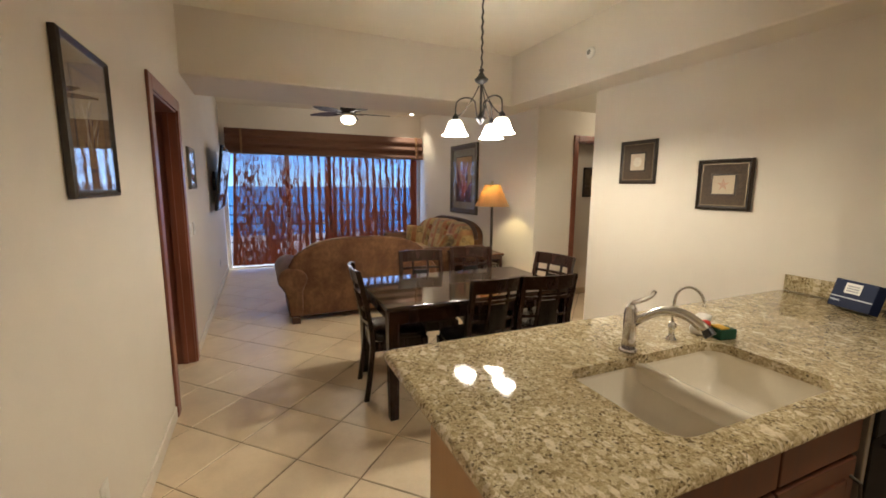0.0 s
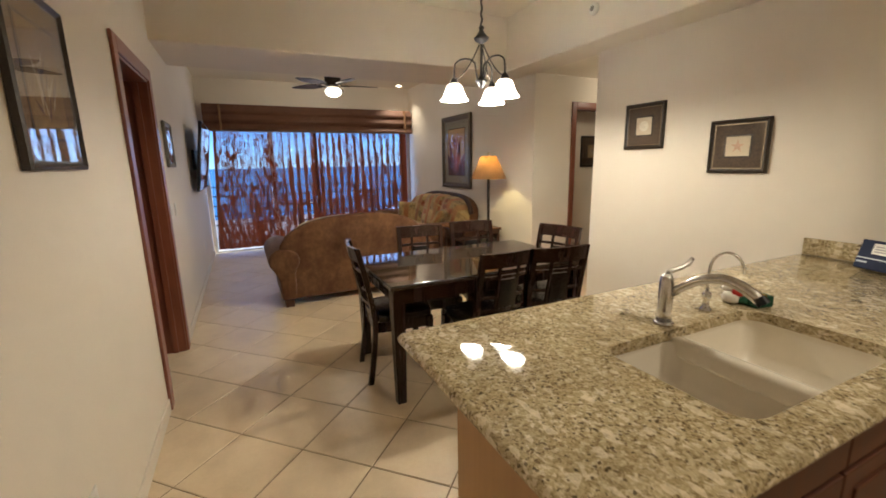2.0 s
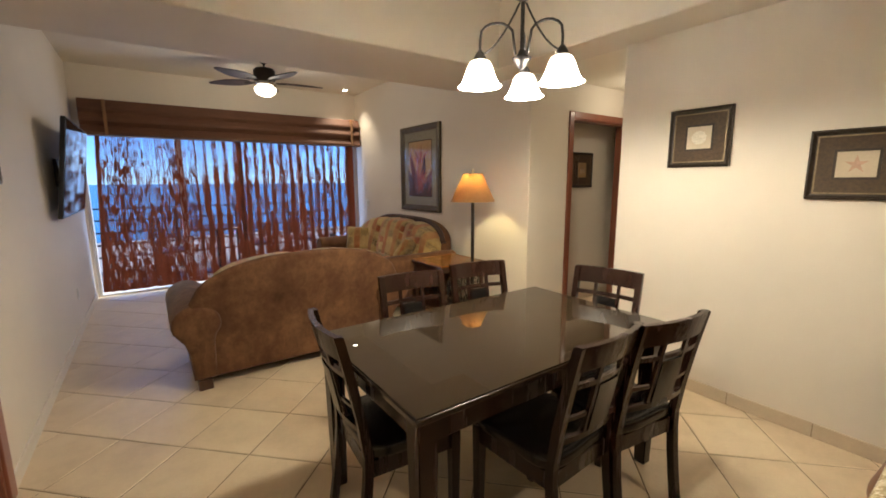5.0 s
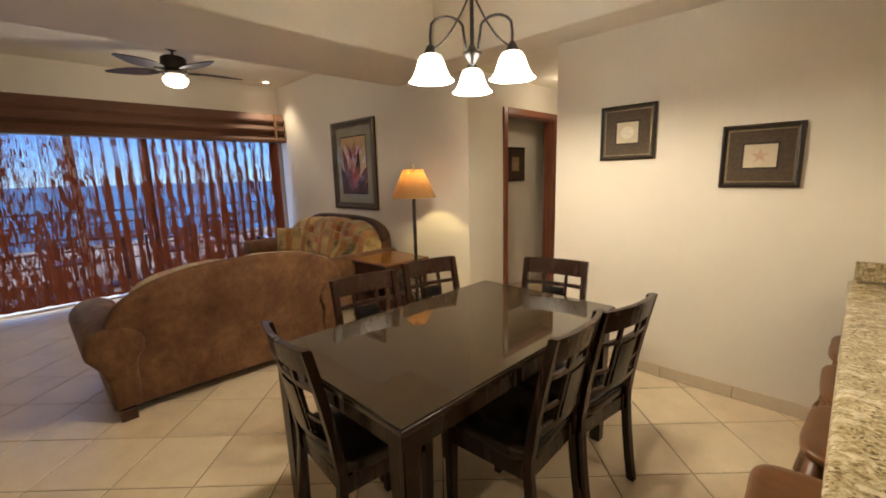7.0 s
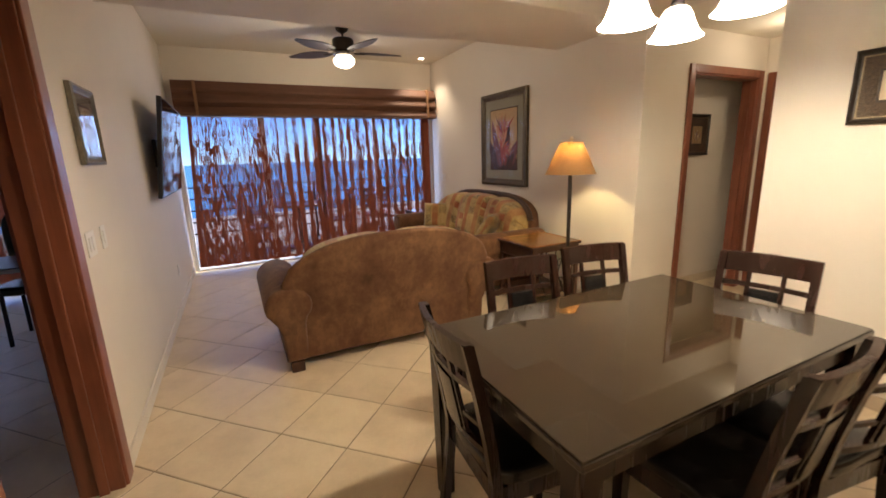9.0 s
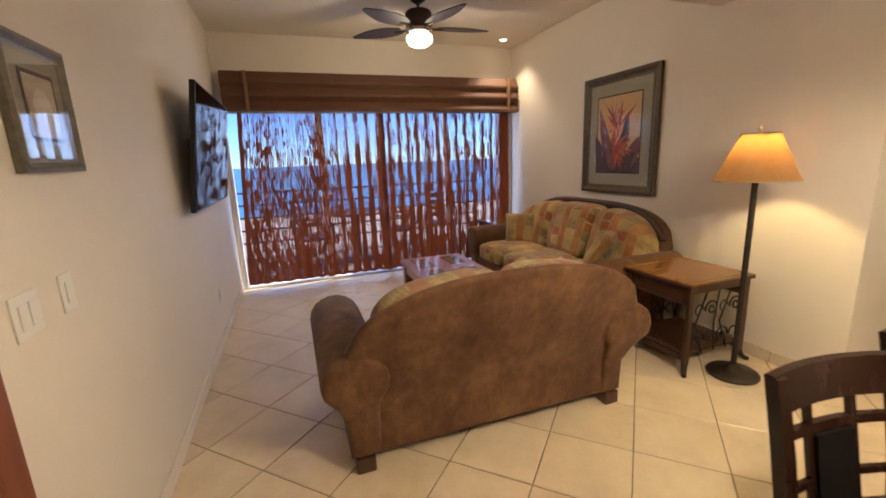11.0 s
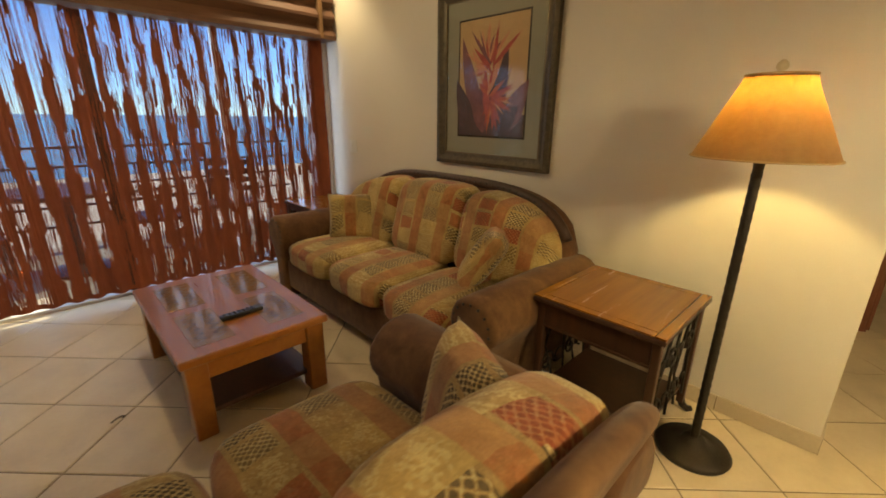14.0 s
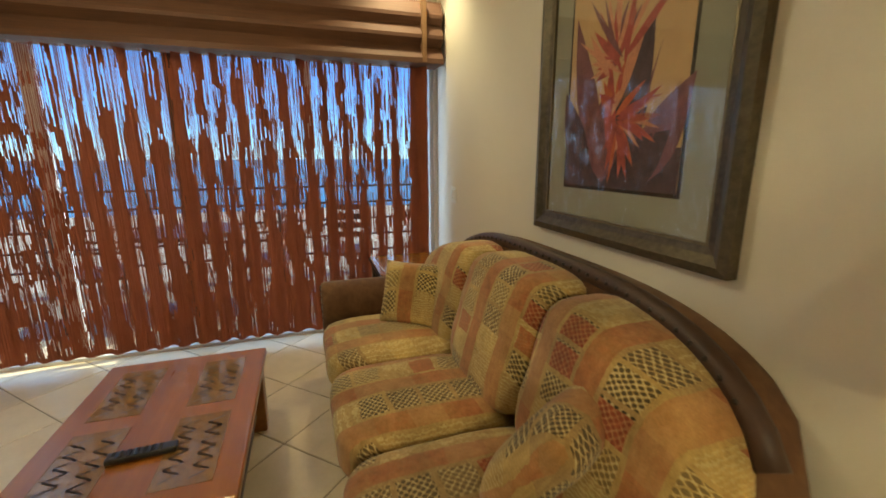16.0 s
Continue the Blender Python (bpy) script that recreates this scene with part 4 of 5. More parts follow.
part("handset", tube([(-0.06, 0.06, 0.055), (-0.05, 0.06, 0.085), (0.0, 0.06, 0.125), (0.06, 0.06, 0.145), (0.10, 0.06, 0.135), (0.115, 0.06, 0.105)], 0.027, 10), BLACKPLASTIC, ph, "", 50)
for i in range(3):
    for j in range(4):
        part("key", box(-0.06 + 0.028 * j, -0.042 + 0.028 * j, -0.07 + 0.024 * i, -0.054 + 0.024 * i, 0.045 + 0.008 * j, 0.054 + 0.008 * j, 0.002), BLACKPLASTIC, ph)
cord = thing("phone_cord", pose(2.98, 0.99, CZ), "tangled black cord between box and phone", "cord")
part("wire", tube([(0.05 * math.cos(k * 0.55) + 0.03 * math.sin(k * 0.21), 0.05 * math.sin(k * 0.5) - 0.01, 0.006 + 0.05 * abs(math.sin(k * 0.23))) for k in range(46)], 0.0035, 6), BLACKPLASTIC, cord, "", 60)

# ---- dining table and chairs ----
dt = thing("dining_table", pose(1.515, 2.89, 0), "espresso dark wooden dining table with a glossy top", "table")
part("tabletop", box(-0.73, 0.73, -0.44, 0.44, 0.735, 0.757, 0.004), ESPRESSO_X, dt)
part("glass_top", box(-0.725, 0.725, -0.435, 0.435, 0.7575, 0.7635, 0.0015), varied("dark_table_glass", (0.031, 0.021, 0.012), 0.04, 4, 0.08, 0.0, 60, 0.0, Specular_IOR_Level=0.85), dt, "polished dark glass sheet")
for s in (-1, 1):
    part("apron", box(-0.66, 0.66, s * 0.385 - 0.011, s * 0.385 + 0.011, 0.635, 0.734, 0.002), ESPRESSO, dt)
    part("apron", box(s * 0.675 - 0.011, s * 0.675 + 0.011, -0.37, 0.37, 0.635, 0.734, 0.002), ESPRESSO, dt)
    for u in (-1, 1):
        leg = bmesh.new()
        bmesh.ops.create_cone(leg, cap_ends=True, segments=4, radius1=0.040, radius2=0.055, depth=0.734, matrix=Matrix.Translation((s * 0.675, u * 0.385, 0.367)) @ pose(0, 0, 0, 0, 0, 45))
        bmesh.ops.bevel(leg, geom=leg.edges[:], offset=0.004, segments=2, affect="EDGES")
        part("leg", leg, ESPRESSO, dt)


def dining_chair(m):
    t = thing("dining_chair", m, "dark wooden dining chair with a lattice back and black leather seat", "chair", "chairs round the table")
    w, d = 0.395, 0.41
    rake = lambda z: -d / 2 - 0.012 - 0.10 * max(0, (z - 0.45) / 0.52) ** 1.25
    part("seat", cushion(w + 0.01, d + 0.01, 0.065, (0, 0.01, 0.455), 6.0, 0.15, 14), LEATHER, t, "black leather seat pad", 60)
    for s in (-1, 1):
        part("rail", box(s * (w / 2 - 0.022) - 0.009, s * (w / 2 - 0.022) + 0.009, -d / 2 + 0.02, d / 2 - 0.02, 0.355, 0.425, 0.002), ESPRESSO, t)
        part("rail", box(-w / 2 + 0.03, w / 2 - 0.03, s * (d / 2 - 0.022) - 0.009, s * (d / 2 - 0.022) + 0.009, 0.355, 0.425, 0.002), ESPRESSO, t)
        lg = bmesh.new()
        bmesh.ops.create_cone(lg, cap_ends=True, segments=4, radius1=0.022, radius2=0.030, depth=0.43, matrix=Matrix.Translation((s * (w / 2 - 0.02), d / 2 - 0.02, 0.215)) @ pose(0, 0, 0, 0, 0, 45))
        part("leg", lg, ESPRESSO, t)
        zs = [0, 0.12, 0.25, 0.38, 0.45, 0.6, 0.75, 0.86, 0.932]
        pts = [(-d / 2 + 0.015 - 0.05 * (1 - z / 0.45) ** 1.5 if z < 0.45 else rake(z) + 0.025, z) for z in zs]
        post = extrude_outline([(y - 0.016, z) for y, z in pts] + [(y + 0.018, z) for y, z in pts[::-1]], 0.032, "x", s * (w / 2 - 0.016) - 0.016)
        part("back_leg", post, ESPRESSO, t)

    def rail(z0, z1, x0, x1, thick, bow=0.03, mat=ESPRESSO, name="rail", label=""):
        b, n = bmesh.new(), 10
        rows = []
        for i in range(n + 1):
            x = x0 + (x1 - x0) * i / n
            dy = -bow * (1 - (2 * x / w) ** 2)
            rows.append([b.verts.new((x, rake(z) + 0.025 + dy + o, z)) for z, o in ((z0, -thick / 2), (z0, thick / 2), (z1, thick / 2), (z1, -thick / 2))])
        for A, B in zip(rows, rows[1:]):
            for i in range(4):
                b.faces.new((A[i], A[(i + 1) % 4], B[(i + 1) % 4], B[i]))
        b.faces.new(rows[0]), b.faces.new(rows[-1][::-1])
        bmesh.ops.recalc_face_normals(b, faces=b.faces[:])
        part(name, b, mat, t, label)
    rail(0.842, 0.935, -w / 2 + 0.002, w / 2 - 0.002, 0.022, 0.03, name="top_rail")
    rail(0.772, 0.793, -w / 2 + 0.03, w / 2 - 0.03, 0.016, name="cross_rail")
    rail(0.550, 0.575, -w / 2 + 0.03, w / 2 - 0.03, 0.018, name="cross_rail")
    for x in (-0.068, 0.068):
        rail(0.565, 0.85, x - 0.009, x + 0.009, 0.014, name="slat")
    for s in (-1, 1):
        rail(0.645, 0.662, min(s * 0.07, s * 0.185), max(s * 0.07, s * 0.185), 0.012, name="cross_bar")
    rail(0.580, 0.765, -0.058, 0.058, 0.026, 0.03, LEATHER, "back_pad", "black leather back pad")
    return t


ch = dining_chair(pose(0.985, 2.955, 0, 0, 0, -95))
for m in (pose(1.45, 2.55, 0, 0, 0, 3), pose(1.86, 2.505, 0, 0, 0, -8), pose(1.362, 3.215, 0, 0, 0, 173), pose(1.855, 3.235, 0, 0, 0, 170), pose(2.118, 2.83, 0, 0, 0, 103)):
    copy_thing(ch, m)


def bar_stool(m):
    t = thing("bar_stool", m, "chestnut wooden backless bar stool tucked under the counter", "stool", "stools at the counter")
    part("seat", cushion(0.42, 0.32, 0.045, (0, 0, 0.562), 4.5, -0.15), STOOLWOOD, t, "", 50)
    for k in range(4):
        a = radians(45 + 90 * k)
        part("leg", tube([(0.27 * math.cos(a), 0.25 * math.sin(a), 0), (0.16 * math.cos(a), 0.13 * math.sin(a), 0.55)], 0.034, 8), STOOLWOOD, t, "", 40)
    part("foot_ring", tube([(0.20 * math.cos(k * math.pi / 12), 0.185 * math.sin(k * math.pi / 12), 0.22) for k in range(25)], 0.010, 8), STOOLWOOD, t, "", 40)
    return t


st = bar_stool(pose(1.43, 1.585, 0, 0, 0, 4))
for m in (pose(1.95, 1.50, 0, 0, 0, -3), pose(2.42, 1.48, 0, 0, 0, 2), pose(2.89, 1.47, 0, 0, 0, -1)):
    copy_thing(st, m)

# ---- upholstered seating ----


def couch(name, m, width, seats, label, crested=True, rise=-0.018, thick=0.25, slab=0.15, spread=1.0, arch=(0.145, 0.66, 0.315, 3.7), tuck=0.0, aw=0.27, bed=0.05):
    """Rolled-arm couch; local x along its width, front towards -y."""
    t = thing(name, m, label, "sofa")
    d, w2, ra = 0.94, width / 2, aw / 2
    inner = width - 2 * aw
    part("base", box(-w2 + 0.115, w2 - 0.115, -d / 2 + 0.06, d / 2 - 0.10, 0.075, 0.31, 0.025, 3), SUEDE, t, "", 50)
    for sx in (-1, 1):
        for sy in (-1, 1):
            part("foot", box(*sorted((sx * (w2 - 0.13), sx * (w2 - 0.22))), *sorted((sy * (d / 2 - (0.05 if sy < 0 else 0.07)), sy * (d / 2 - 0.15))), 0.0, 0.076, 0.006), DARKWOOD, t, "dark wooden block foot")
    for s in (-1, 1):
        prof = [(0.110, 0.075), (0.100, 0.26), (0.072, 0.36), (0.028, 0.44)]
        prof += [(ra - ra * math.cos(radians(a)), 0.51 + 0.135 * math.sin(radians(a))) for a in range(-20, 201, 20)]
        prof += [(aw - 0.035, 0.42), (aw - 0.045, 0.36), (aw - 0.045, 0.075)]
        pts = [(s * (w2 - u), v) for u, v in prof]
        arm = extrude_outline(pts, d + 0.005, "y", -d / 2 + 0.02, 0.03, 4)
        for v in arm.verts:
            if v.co.y > 0.3:
                v.co.y -= 0.10 * max(0.0, min(1.0, (0.44 - v.co.z) / 0.14))
        part("arm", arm, SUEDE, t, "rolled brown microsuede arm", 45)
        for k in range(11):
            a = radians(-30 + 24 * k)
            part("nailhead", lathe([(0.008, 0.0), (0.006, 0.004), (0.002, 0.006)], 8), IRON, t).matrix_local = pose(s * (w2 - ra + (ra - 0.03) * math.cos(a)), -d / 2 + 0.0215, 0.51 + 0.105 * math.sin(a), 90)
    # arched back that leans rearwards
    n, bw = 28, w2 - arch[0]
    lean = lambda z: 0.20 * max(0.0, z - 0.30) / 0.66
    top = lambda x: arch[1] + arch[2] * (1 - min(1, abs(x) / bw) ** arch[3]) ** 0.6
    outline = [(-bw + 0.04, 0.075), (-bw + 0.03, 0.36)] + [(-bw + 2 * bw * k / n, top(-bw + 2 * bw * k / n)) for k in range(n + 1)] + [(bw - 0.03, 0.36), (bw - 0.04, 0.075)]
    panel = extrude_outline(outline, slab, "y", d / 2 - 0.08 - slab, min(0.04, slab * 0.45), 4)
    bmesh.ops.bisect_plane(panel, geom=panel.verts[:] + panel.edges[:] + panel.faces[:], plane_co=(0, 0, 0.30), plane_no=(0, 0, 1))
    for v in panel.verts:
        v.co.y += lean(v.co.z)
    part("back", panel, SUEDE, t, "arched brown microsuede back", 45)
    front = d / 2 - 0.085 - slab
    if crested:
        crest = [(x, front + 0.022 + lean(top(x) - 0.03), top(x) - 0.012) for x in [-bw + 0.03 + (2 * bw - 0.06) * k / 40 for k in range(41)]]
        part("crest_trim", tube(crest, 0.033, 10), varied("dark_brown_trim", (0.055, 0.026, 0.015), 0.5, 30, 0.2, 0.3), t, "dark brown studded crest rail", 40)
        for k in range(2, 39):
            x, y, z = crest[k]
            part("nailhead", lathe([(0.008, 0.0), (0.006, 0.004), (0.002, 0.006)], 8), IRON, t).matrix_local = pose(x, y - 0.031, z + 0.008, 75)
    sw = inner / seats
    bi = (2 * bw - 0.06 - 2 * tuck) / seats
    for k in range(seats):
        x = -inner / 2 + sw * (k + 0.5)
        part("seat_cushion", cushion(sw - 0.004, 0.68, 0.19, (x, -0.12, 0.385), 5.0, 0.22), PATCH, t, "patchwork fabric seat cushion", 70)
        x = -bw + 0.03 + tuck + bi * (k + 0.5)
        b = cushion(bi + 0.02, thick, 1.0, (0, 0, 0), 5.0, 0.0)
        for v in b.verts:
            u = v.co.z + 0.5
            reach = top(max(-bw * 0.985, min(bw * 0.985, x + v.co.x)) * spread) + rise
            z = 0.44 + u * (reach - 0.44)
            swell = 1 + 0.18 * (1 - (2 * v.co.x / bi) ** 2)
            v.co = (x + v.co.x, front + bed - thick / 2 + lean(z) * 0.95 + v.co.y * swell, z)
        part("back_cushion", b, PATCH, t, "patchwork fabric back cushion", 70)
    return t


couch("long_sofa", pose(2.64, 6.455, 0, 0, 0, -90), 2.30, 3, "brown microsuede sofa with patchwork cushions against the wall")
couch("loveseat", pose(1.135, 5.10, 0, 0, 0, 180), 1.79, 2, "brown microsuede loveseat with patchwork cushions facing the window", False, -0.018, 0.20, 0.065, 0.97, (0.112, 0.66, 0.295, 2.6), 0.12, 0.30, 0.012)


def throw_pillow(m, size=0.42):
    t = thing("throw_pillow", m, "square patchwork throw pillow leaning on the sofa", "pillow", "throw pillows")
    b = bmesh.new()
    n = 16
    top, bot = {}, {}
    for i in range(n + 1):
        for j in range(n + 1):
            u, v = 2 * i / n - 1, 2 * j / n - 1
            k = 1 - 0.08 * (1 - u * u) * abs(v) ** 2 - 0.08 * (1 - v * v) * abs(u) ** 2
            h = 0.085 * ((1 - u ** 4) * (1 - v ** 4)) ** 0.5
            p = Vector((u * size / 2 * (1 - 0.06 * (1 - v * v)), 0, v * size / 2 * (1 - 0.06 * (1 - u * u)) + size / 2))
            top[i, j] = b.verts.new(p + Vector((0, h, 0)))
            bot[i, j] = top[i, j] if i in (0, n) or j in (0, n) else b.verts.new(p - Vector((0, h, 0)))
    for i in range(n):
        for j in range(n):
            b.faces.new((top[i, j], top[i, j + 1], top[i + 1, j + 1], top[i + 1, j]))
            b.faces.new((bot[i, j], bot[i + 1, j], bot[i + 1, j + 1], bot[i, j + 1]))
    part("cover", b, PATCH, t, "", 80)
    h = size / 2
    c = 0.94 * h
    part("piping", tube([(-h, 0, 0), (0, 0, 3 * (h - c)), (h, 0, 0)], 0.004, 6), RIBBON, t)
    return t


throw_pillow(pose(2.63, 7.06, 0.462, -24, 0, -34), 0.37)
throw_pillow(pose(2.66, 5.90, 0.48, -35, 0, -150), 0.37)
throw_pillow(pose(1.63, 5.00, 0.46, -12, 0, -118), 0.37)

# ---- coffee table with a remote ----
ct = thing("coffee_table", pose(1.56, 6.66, 0), "orange pine coffee table with inlaid stone strips", "coffee table")
part("tabletop", box(-0.335, 0.335, -0.515, 0.515, 0.375, 0.415, 0.010, 3), PINE, ct)
STONE = varied("inlay_stone", (0.25, 0.135, 0.052), 0.12, 18, 0.35, 0.05, 70)
ZIG = varied("dark_inlay_stone", (0.14, 0.085, 0.045), 0.3, 20, 0.3, 0.05)
for x in (-0.165, 0.165):
    for y0, y1 in ((-0.42, -0.04), (0.04, 0.42)):
        part("inlay", box(x - 0.085, x + 0.085, y0, y1, 0.4152, 0.4162), STONE, ct, "mottled stone inlay")
        for cx_ in (x - 0.042, x + 0.042):
            zz = bmesh.new()
            teeth = [(cx_ + (0.026 if k % 2 else -0.026), y0 + 0.03 + (y1 - y0 - 0.06) * k / 11) for k in range(12)]
            lo = [zz.verts.new((px, py - 0.0042, 0.4168)) for px, py in teeth]
            hi = [zz.verts.new((px, py + 0.0042, 0.4168)) for px, py in teeth]
            for k in range(11):
                zz.faces.new((lo[k], lo[k + 1], hi[k + 1], hi[k]))
            bmesh.ops.recalc_face_normals(zz, faces=zz.faces[:])
            bmesh.ops.solidify(zz, geom=zz.faces[:], thickness=0.0005)
            part("zigzag_inlay", zz, ZIG, ct, "dark zigzag stone inlay")
        for e in (x - 0.088, x + 0.085):
            part("inlay_border", box(e, e + 0.003, y0, y1, 0.4153, 0.4168), RIBBON, ct)
for s in (-1, 1):
    part("apron", box(-0.26, 0.26, s * 0.46 - 0.014, s * 0.46 + 0.014, 0.28, 0.374, 0.003), PINE, ct)
    part("apron", box(s * 0.285 - 0.014, s * 0.285 + 0.014, -0.44, 0.44, 0.28, 0.374, 0.003), PINE, ct)
    for u in (-1, 1):
        part("leg", box(*sorted((s * 0.225, s * 0.315)), *sorted((u * 0.405, u * 0.495)), 0, 0.3745, 0.008), PINE, ct)
part("shelf", box(-0.27, 0.27, -0.45, 0.45, 0.085, 0.11, 0.003), DARKWOOD, ct, "dark lower shelf")
rc = thing("remote_control", pose(1.575, 6.43, 0.418, 0, 0, 3), "black television remote control on the coffee table", "remote control")
part("body", box(-0.10, 0.10, -0.023, 0.023, 0.0, 0.02, 0.006, 3), BLACKPLASTIC, rc)
for i in range(7):
    for j in range(3):
        part("button", box(-0.085 + i * 0.022, -0.073 + i * 0.022, -0.016 + j * 0.012, -0.008 + j * 0.012, 0.02, 0.0225, 0.001), varied("grey_rubber", (0.08, 0.08, 0.085), 0.6, 30) if i + j == 0 else LEATHER, rc)

hp_ = thing("hair_pin", pose(0.987, 6.578, 0.0, 0, 0, 30), "small dark bent hair pin lying on the floor tiles", "hair pin")
part("wire", tube([(0.0, 0.0, 0.003), (0.03, 0.006, 0.003), (0.052, 0.0, 0.003), (0.055, -0.012, 0.003), (0.04, -0.016, 0.003)], 0.003, 6), IRON, hp_)

# ---- end table and floor lamp ----


def end_table(m, label):
    t = thing("end_table", m, label, "side table", "end tables")
    part("tabletop", box(-0.29, 0.29, -0.285, 0.285, 0.590, 0.612, 0.007), DARKWOOD, t, "dark moulded edge")
    part("top_panel", box(-0.245, 0.245, -0.24, 0.24, 0.6125, 0.621, 0.003), OAK, t, "honey oak top panel")
    for s in (-1, 1):
        part("edge", box(-0.288, 0.288, *sorted((s * 0.242, s * 0.284)), 0.6125, 0.622, 0.005), OAK, t)
        part("edge", box(*sorted((s * 0.247, s * 0.288)), -0.2415, 0.2415, 0.6125, 0.622, 0.005), OAK, t)
        for u in (-1, 1):
            part("leg", box(*sorted((s * 0.235, s * 0.27)), *sorted((u * 0.235, u * 0.268)), 0.06, 0.589, 0.005), DARKWOOD, t)
            part("foot", tube([(s * 0.253, u * 0.252, 0.075), (s * 0.265, u * 0.262, 0.04), (s * 0.285, u * 0.28, 0.014), (s * 0.30, u * 0.295, 0.016)], 0.019, 8, None, 0.75), IRON, t, "curled iron foot", 40)
        part("apron", box(s * 0.252 - 0.009, s * 0.252 + 0.009, -0.234, 0.234, 0.475, 0.589, 0.003), DARKWOOD, t)
        part("moulding", box(s * 0.262 - 0.006, s * 0.262 + 0.006, -0.2345, 0.2345, 0.468, 0.482, 0.003), DARKWOOD, t)
        part("lower_rail", box(s * 0.252 - 0.009, s * 0.252 + 0.009, -0.234, 0.234, 0.085, 0.125, 0.003), DARKWOOD, t)
        part("apron", box(-0.234, 0.234, s * 0.252 - 0.009, s * 0.252 + 0.009, 0.545, 0.589, 0.003), DARKWOOD, t)
        for k in range(4):
            cx_ = -0.165 + 0.11 * k
            sg = 1 if k % 2 else -1
            coil = [(cx_ + (0.008 + 0.0022 * i) * math.cos(i * 0.42) * sg, s * 0.255, 0.33 + 0.10 * sg + (0.008 + 0.0022 * i) * math.sin(i * 0.42)) for i in range(24)]
            part("scroll", tube(coil, 0.0065, 6), IRON, t, "", 50)
            part("upright", tube([(cx_ + 0.055, s * 0.255, 0.125), (cx_ + 0.03 * sg, s * 0.255, 0.33), (cx_ + 0.055, s * 0.255, 0.546)], 0.0065, 6), IRON, t, "", 50)
            part("scroll", tube([(cx_ + 0.035 * math.cos(a), s * 0.255, 0.33 - 0.10 * sg + 0.035 * math.sin(a)) for a in [2 * math.pi * i / 16 for i in range(13)]], 0.005, 6), IRON, t, "", 50)
    part("shelf", box(-0.242, 0.242, -0.242, 0.242, 0.126, 0.145, 0.003), DARKWOOD, t, "dark lower shelf")
    return t


et = end_table(pose(2.775, 5.04, 0), "end table with honey oak top and wrought iron scrollwork sides")
end_table(pose(2.86, 7.86, 0, 0, 0, 90), "end table with oak top in the corner by the window")
fl = thing("floor_lamp", pose(2.80, 4.66, 0), "dark bronze floor lamp with a lit parchment shade", "floor lamp")
part("base", lathe([(0.145, 0.0), (0.15, 0.012), (0.14, 0.026), (0.09, 0.034), (0.05, 0.05), (0.03, 0.075)], 36), IRON, fl, "", 40)
pole = bmesh.new()
rings = []
for i in range(180):
    z = 0.07 + 1.22 * i / 179
    rings.append([pole.verts.new(((0.0170 + 0.0008 * math.cos(2 * a + z * 160)) * math.cos(a), (0.0170 + 0.0008 * math.cos(2 * a + z * 160)) * math.sin(a), z)) for a in [2 * math.pi * k / 18 for k in range(18)]])
for A, B in zip(rings, rings[1:]):
    for i in range(18):
        pole.faces.new((A[i], A[(i + 1) % 18], B[(i + 1) % 18], B[i]))
part("pole", pole, IRON, fl, "", 60)
part("socket", lathe([(0.012, 1.29), (0.012, 1.33), (0.018, 1.335), (0.018, 1.355)], 14), IRON, fl)
part("bulb", lathe([(0.012, 1.365), (0.024, 1.377), (0.027, 1.398), (0.012, 1.418)], 16), glowing("amber_bulb", (1.0, 0.66, 0.30), 6.0), fl, "", 60)
shade = open_lathe([(0.215, 1.255), (0.19, 1.31), (0.155, 1.39), (0.115, 1.475), (0.095, 1.525)], 40)
bmesh.ops.solidify(shade, geom=shade.faces[:], thickness=0.003)
part("shade", shade, PARCHMENT, fl, "lit amber parchment lampshade", 60)
# hidden disc added to keep the bulb's light off the upper wall
part("top_diffuser", lathe([(0.094, 1.512), (0.094, 1.514), (0.02, 1.5145)], 32), PARCHMENT, fl)
for r, z in ((0.216, 1.257), (0.097, 1.524)):
    part("shade_trim", tube([(r * math.cos(2 * math.pi * k / 40), r * math.sin(2 * math.pi * k / 40), z) for k in range(41)], 0.0035, 6), varied("tan_braid", (0.42, 0.30, 0.16), 0.8, 40), fl)
for k in range(3):
    a = 2 * math.pi * k / 3
    part("spider", tube([(0, 0, 1.518), (0.094 * math.cos(a), 0.094 * math.sin(a), 1.518)], 0.002, 6), IRON, fl)
part("harp", tube([(0.03, 0, 1.40), (0.055, 0, 1.46), (0.03, 0, 1.51), (0, 0, 1.518), (-0.03, 0, 1.51), (-0.055, 0, 1.46), (-0.03, 0, 1.40)], 0.0022, 6), IRON, fl)
part("finial", lathe([(0.006, 1.518), (0.008, 1.535), (0.018, 1.545), (0.016, 1.56), (0.006, 1.57)], 14), varied("pale_finial", (0.6, 0.5, 0.33), 0.4, 30), fl, "", 40)

# ---- television and wall pictures ----
tv = thing("television", pose(L + 0.004, 6.72, 1.17), "large black flat television on a tilting wall bracket", "television")
tilt = pose(0.045, 0, 0.0, 0, 7.5, 0)
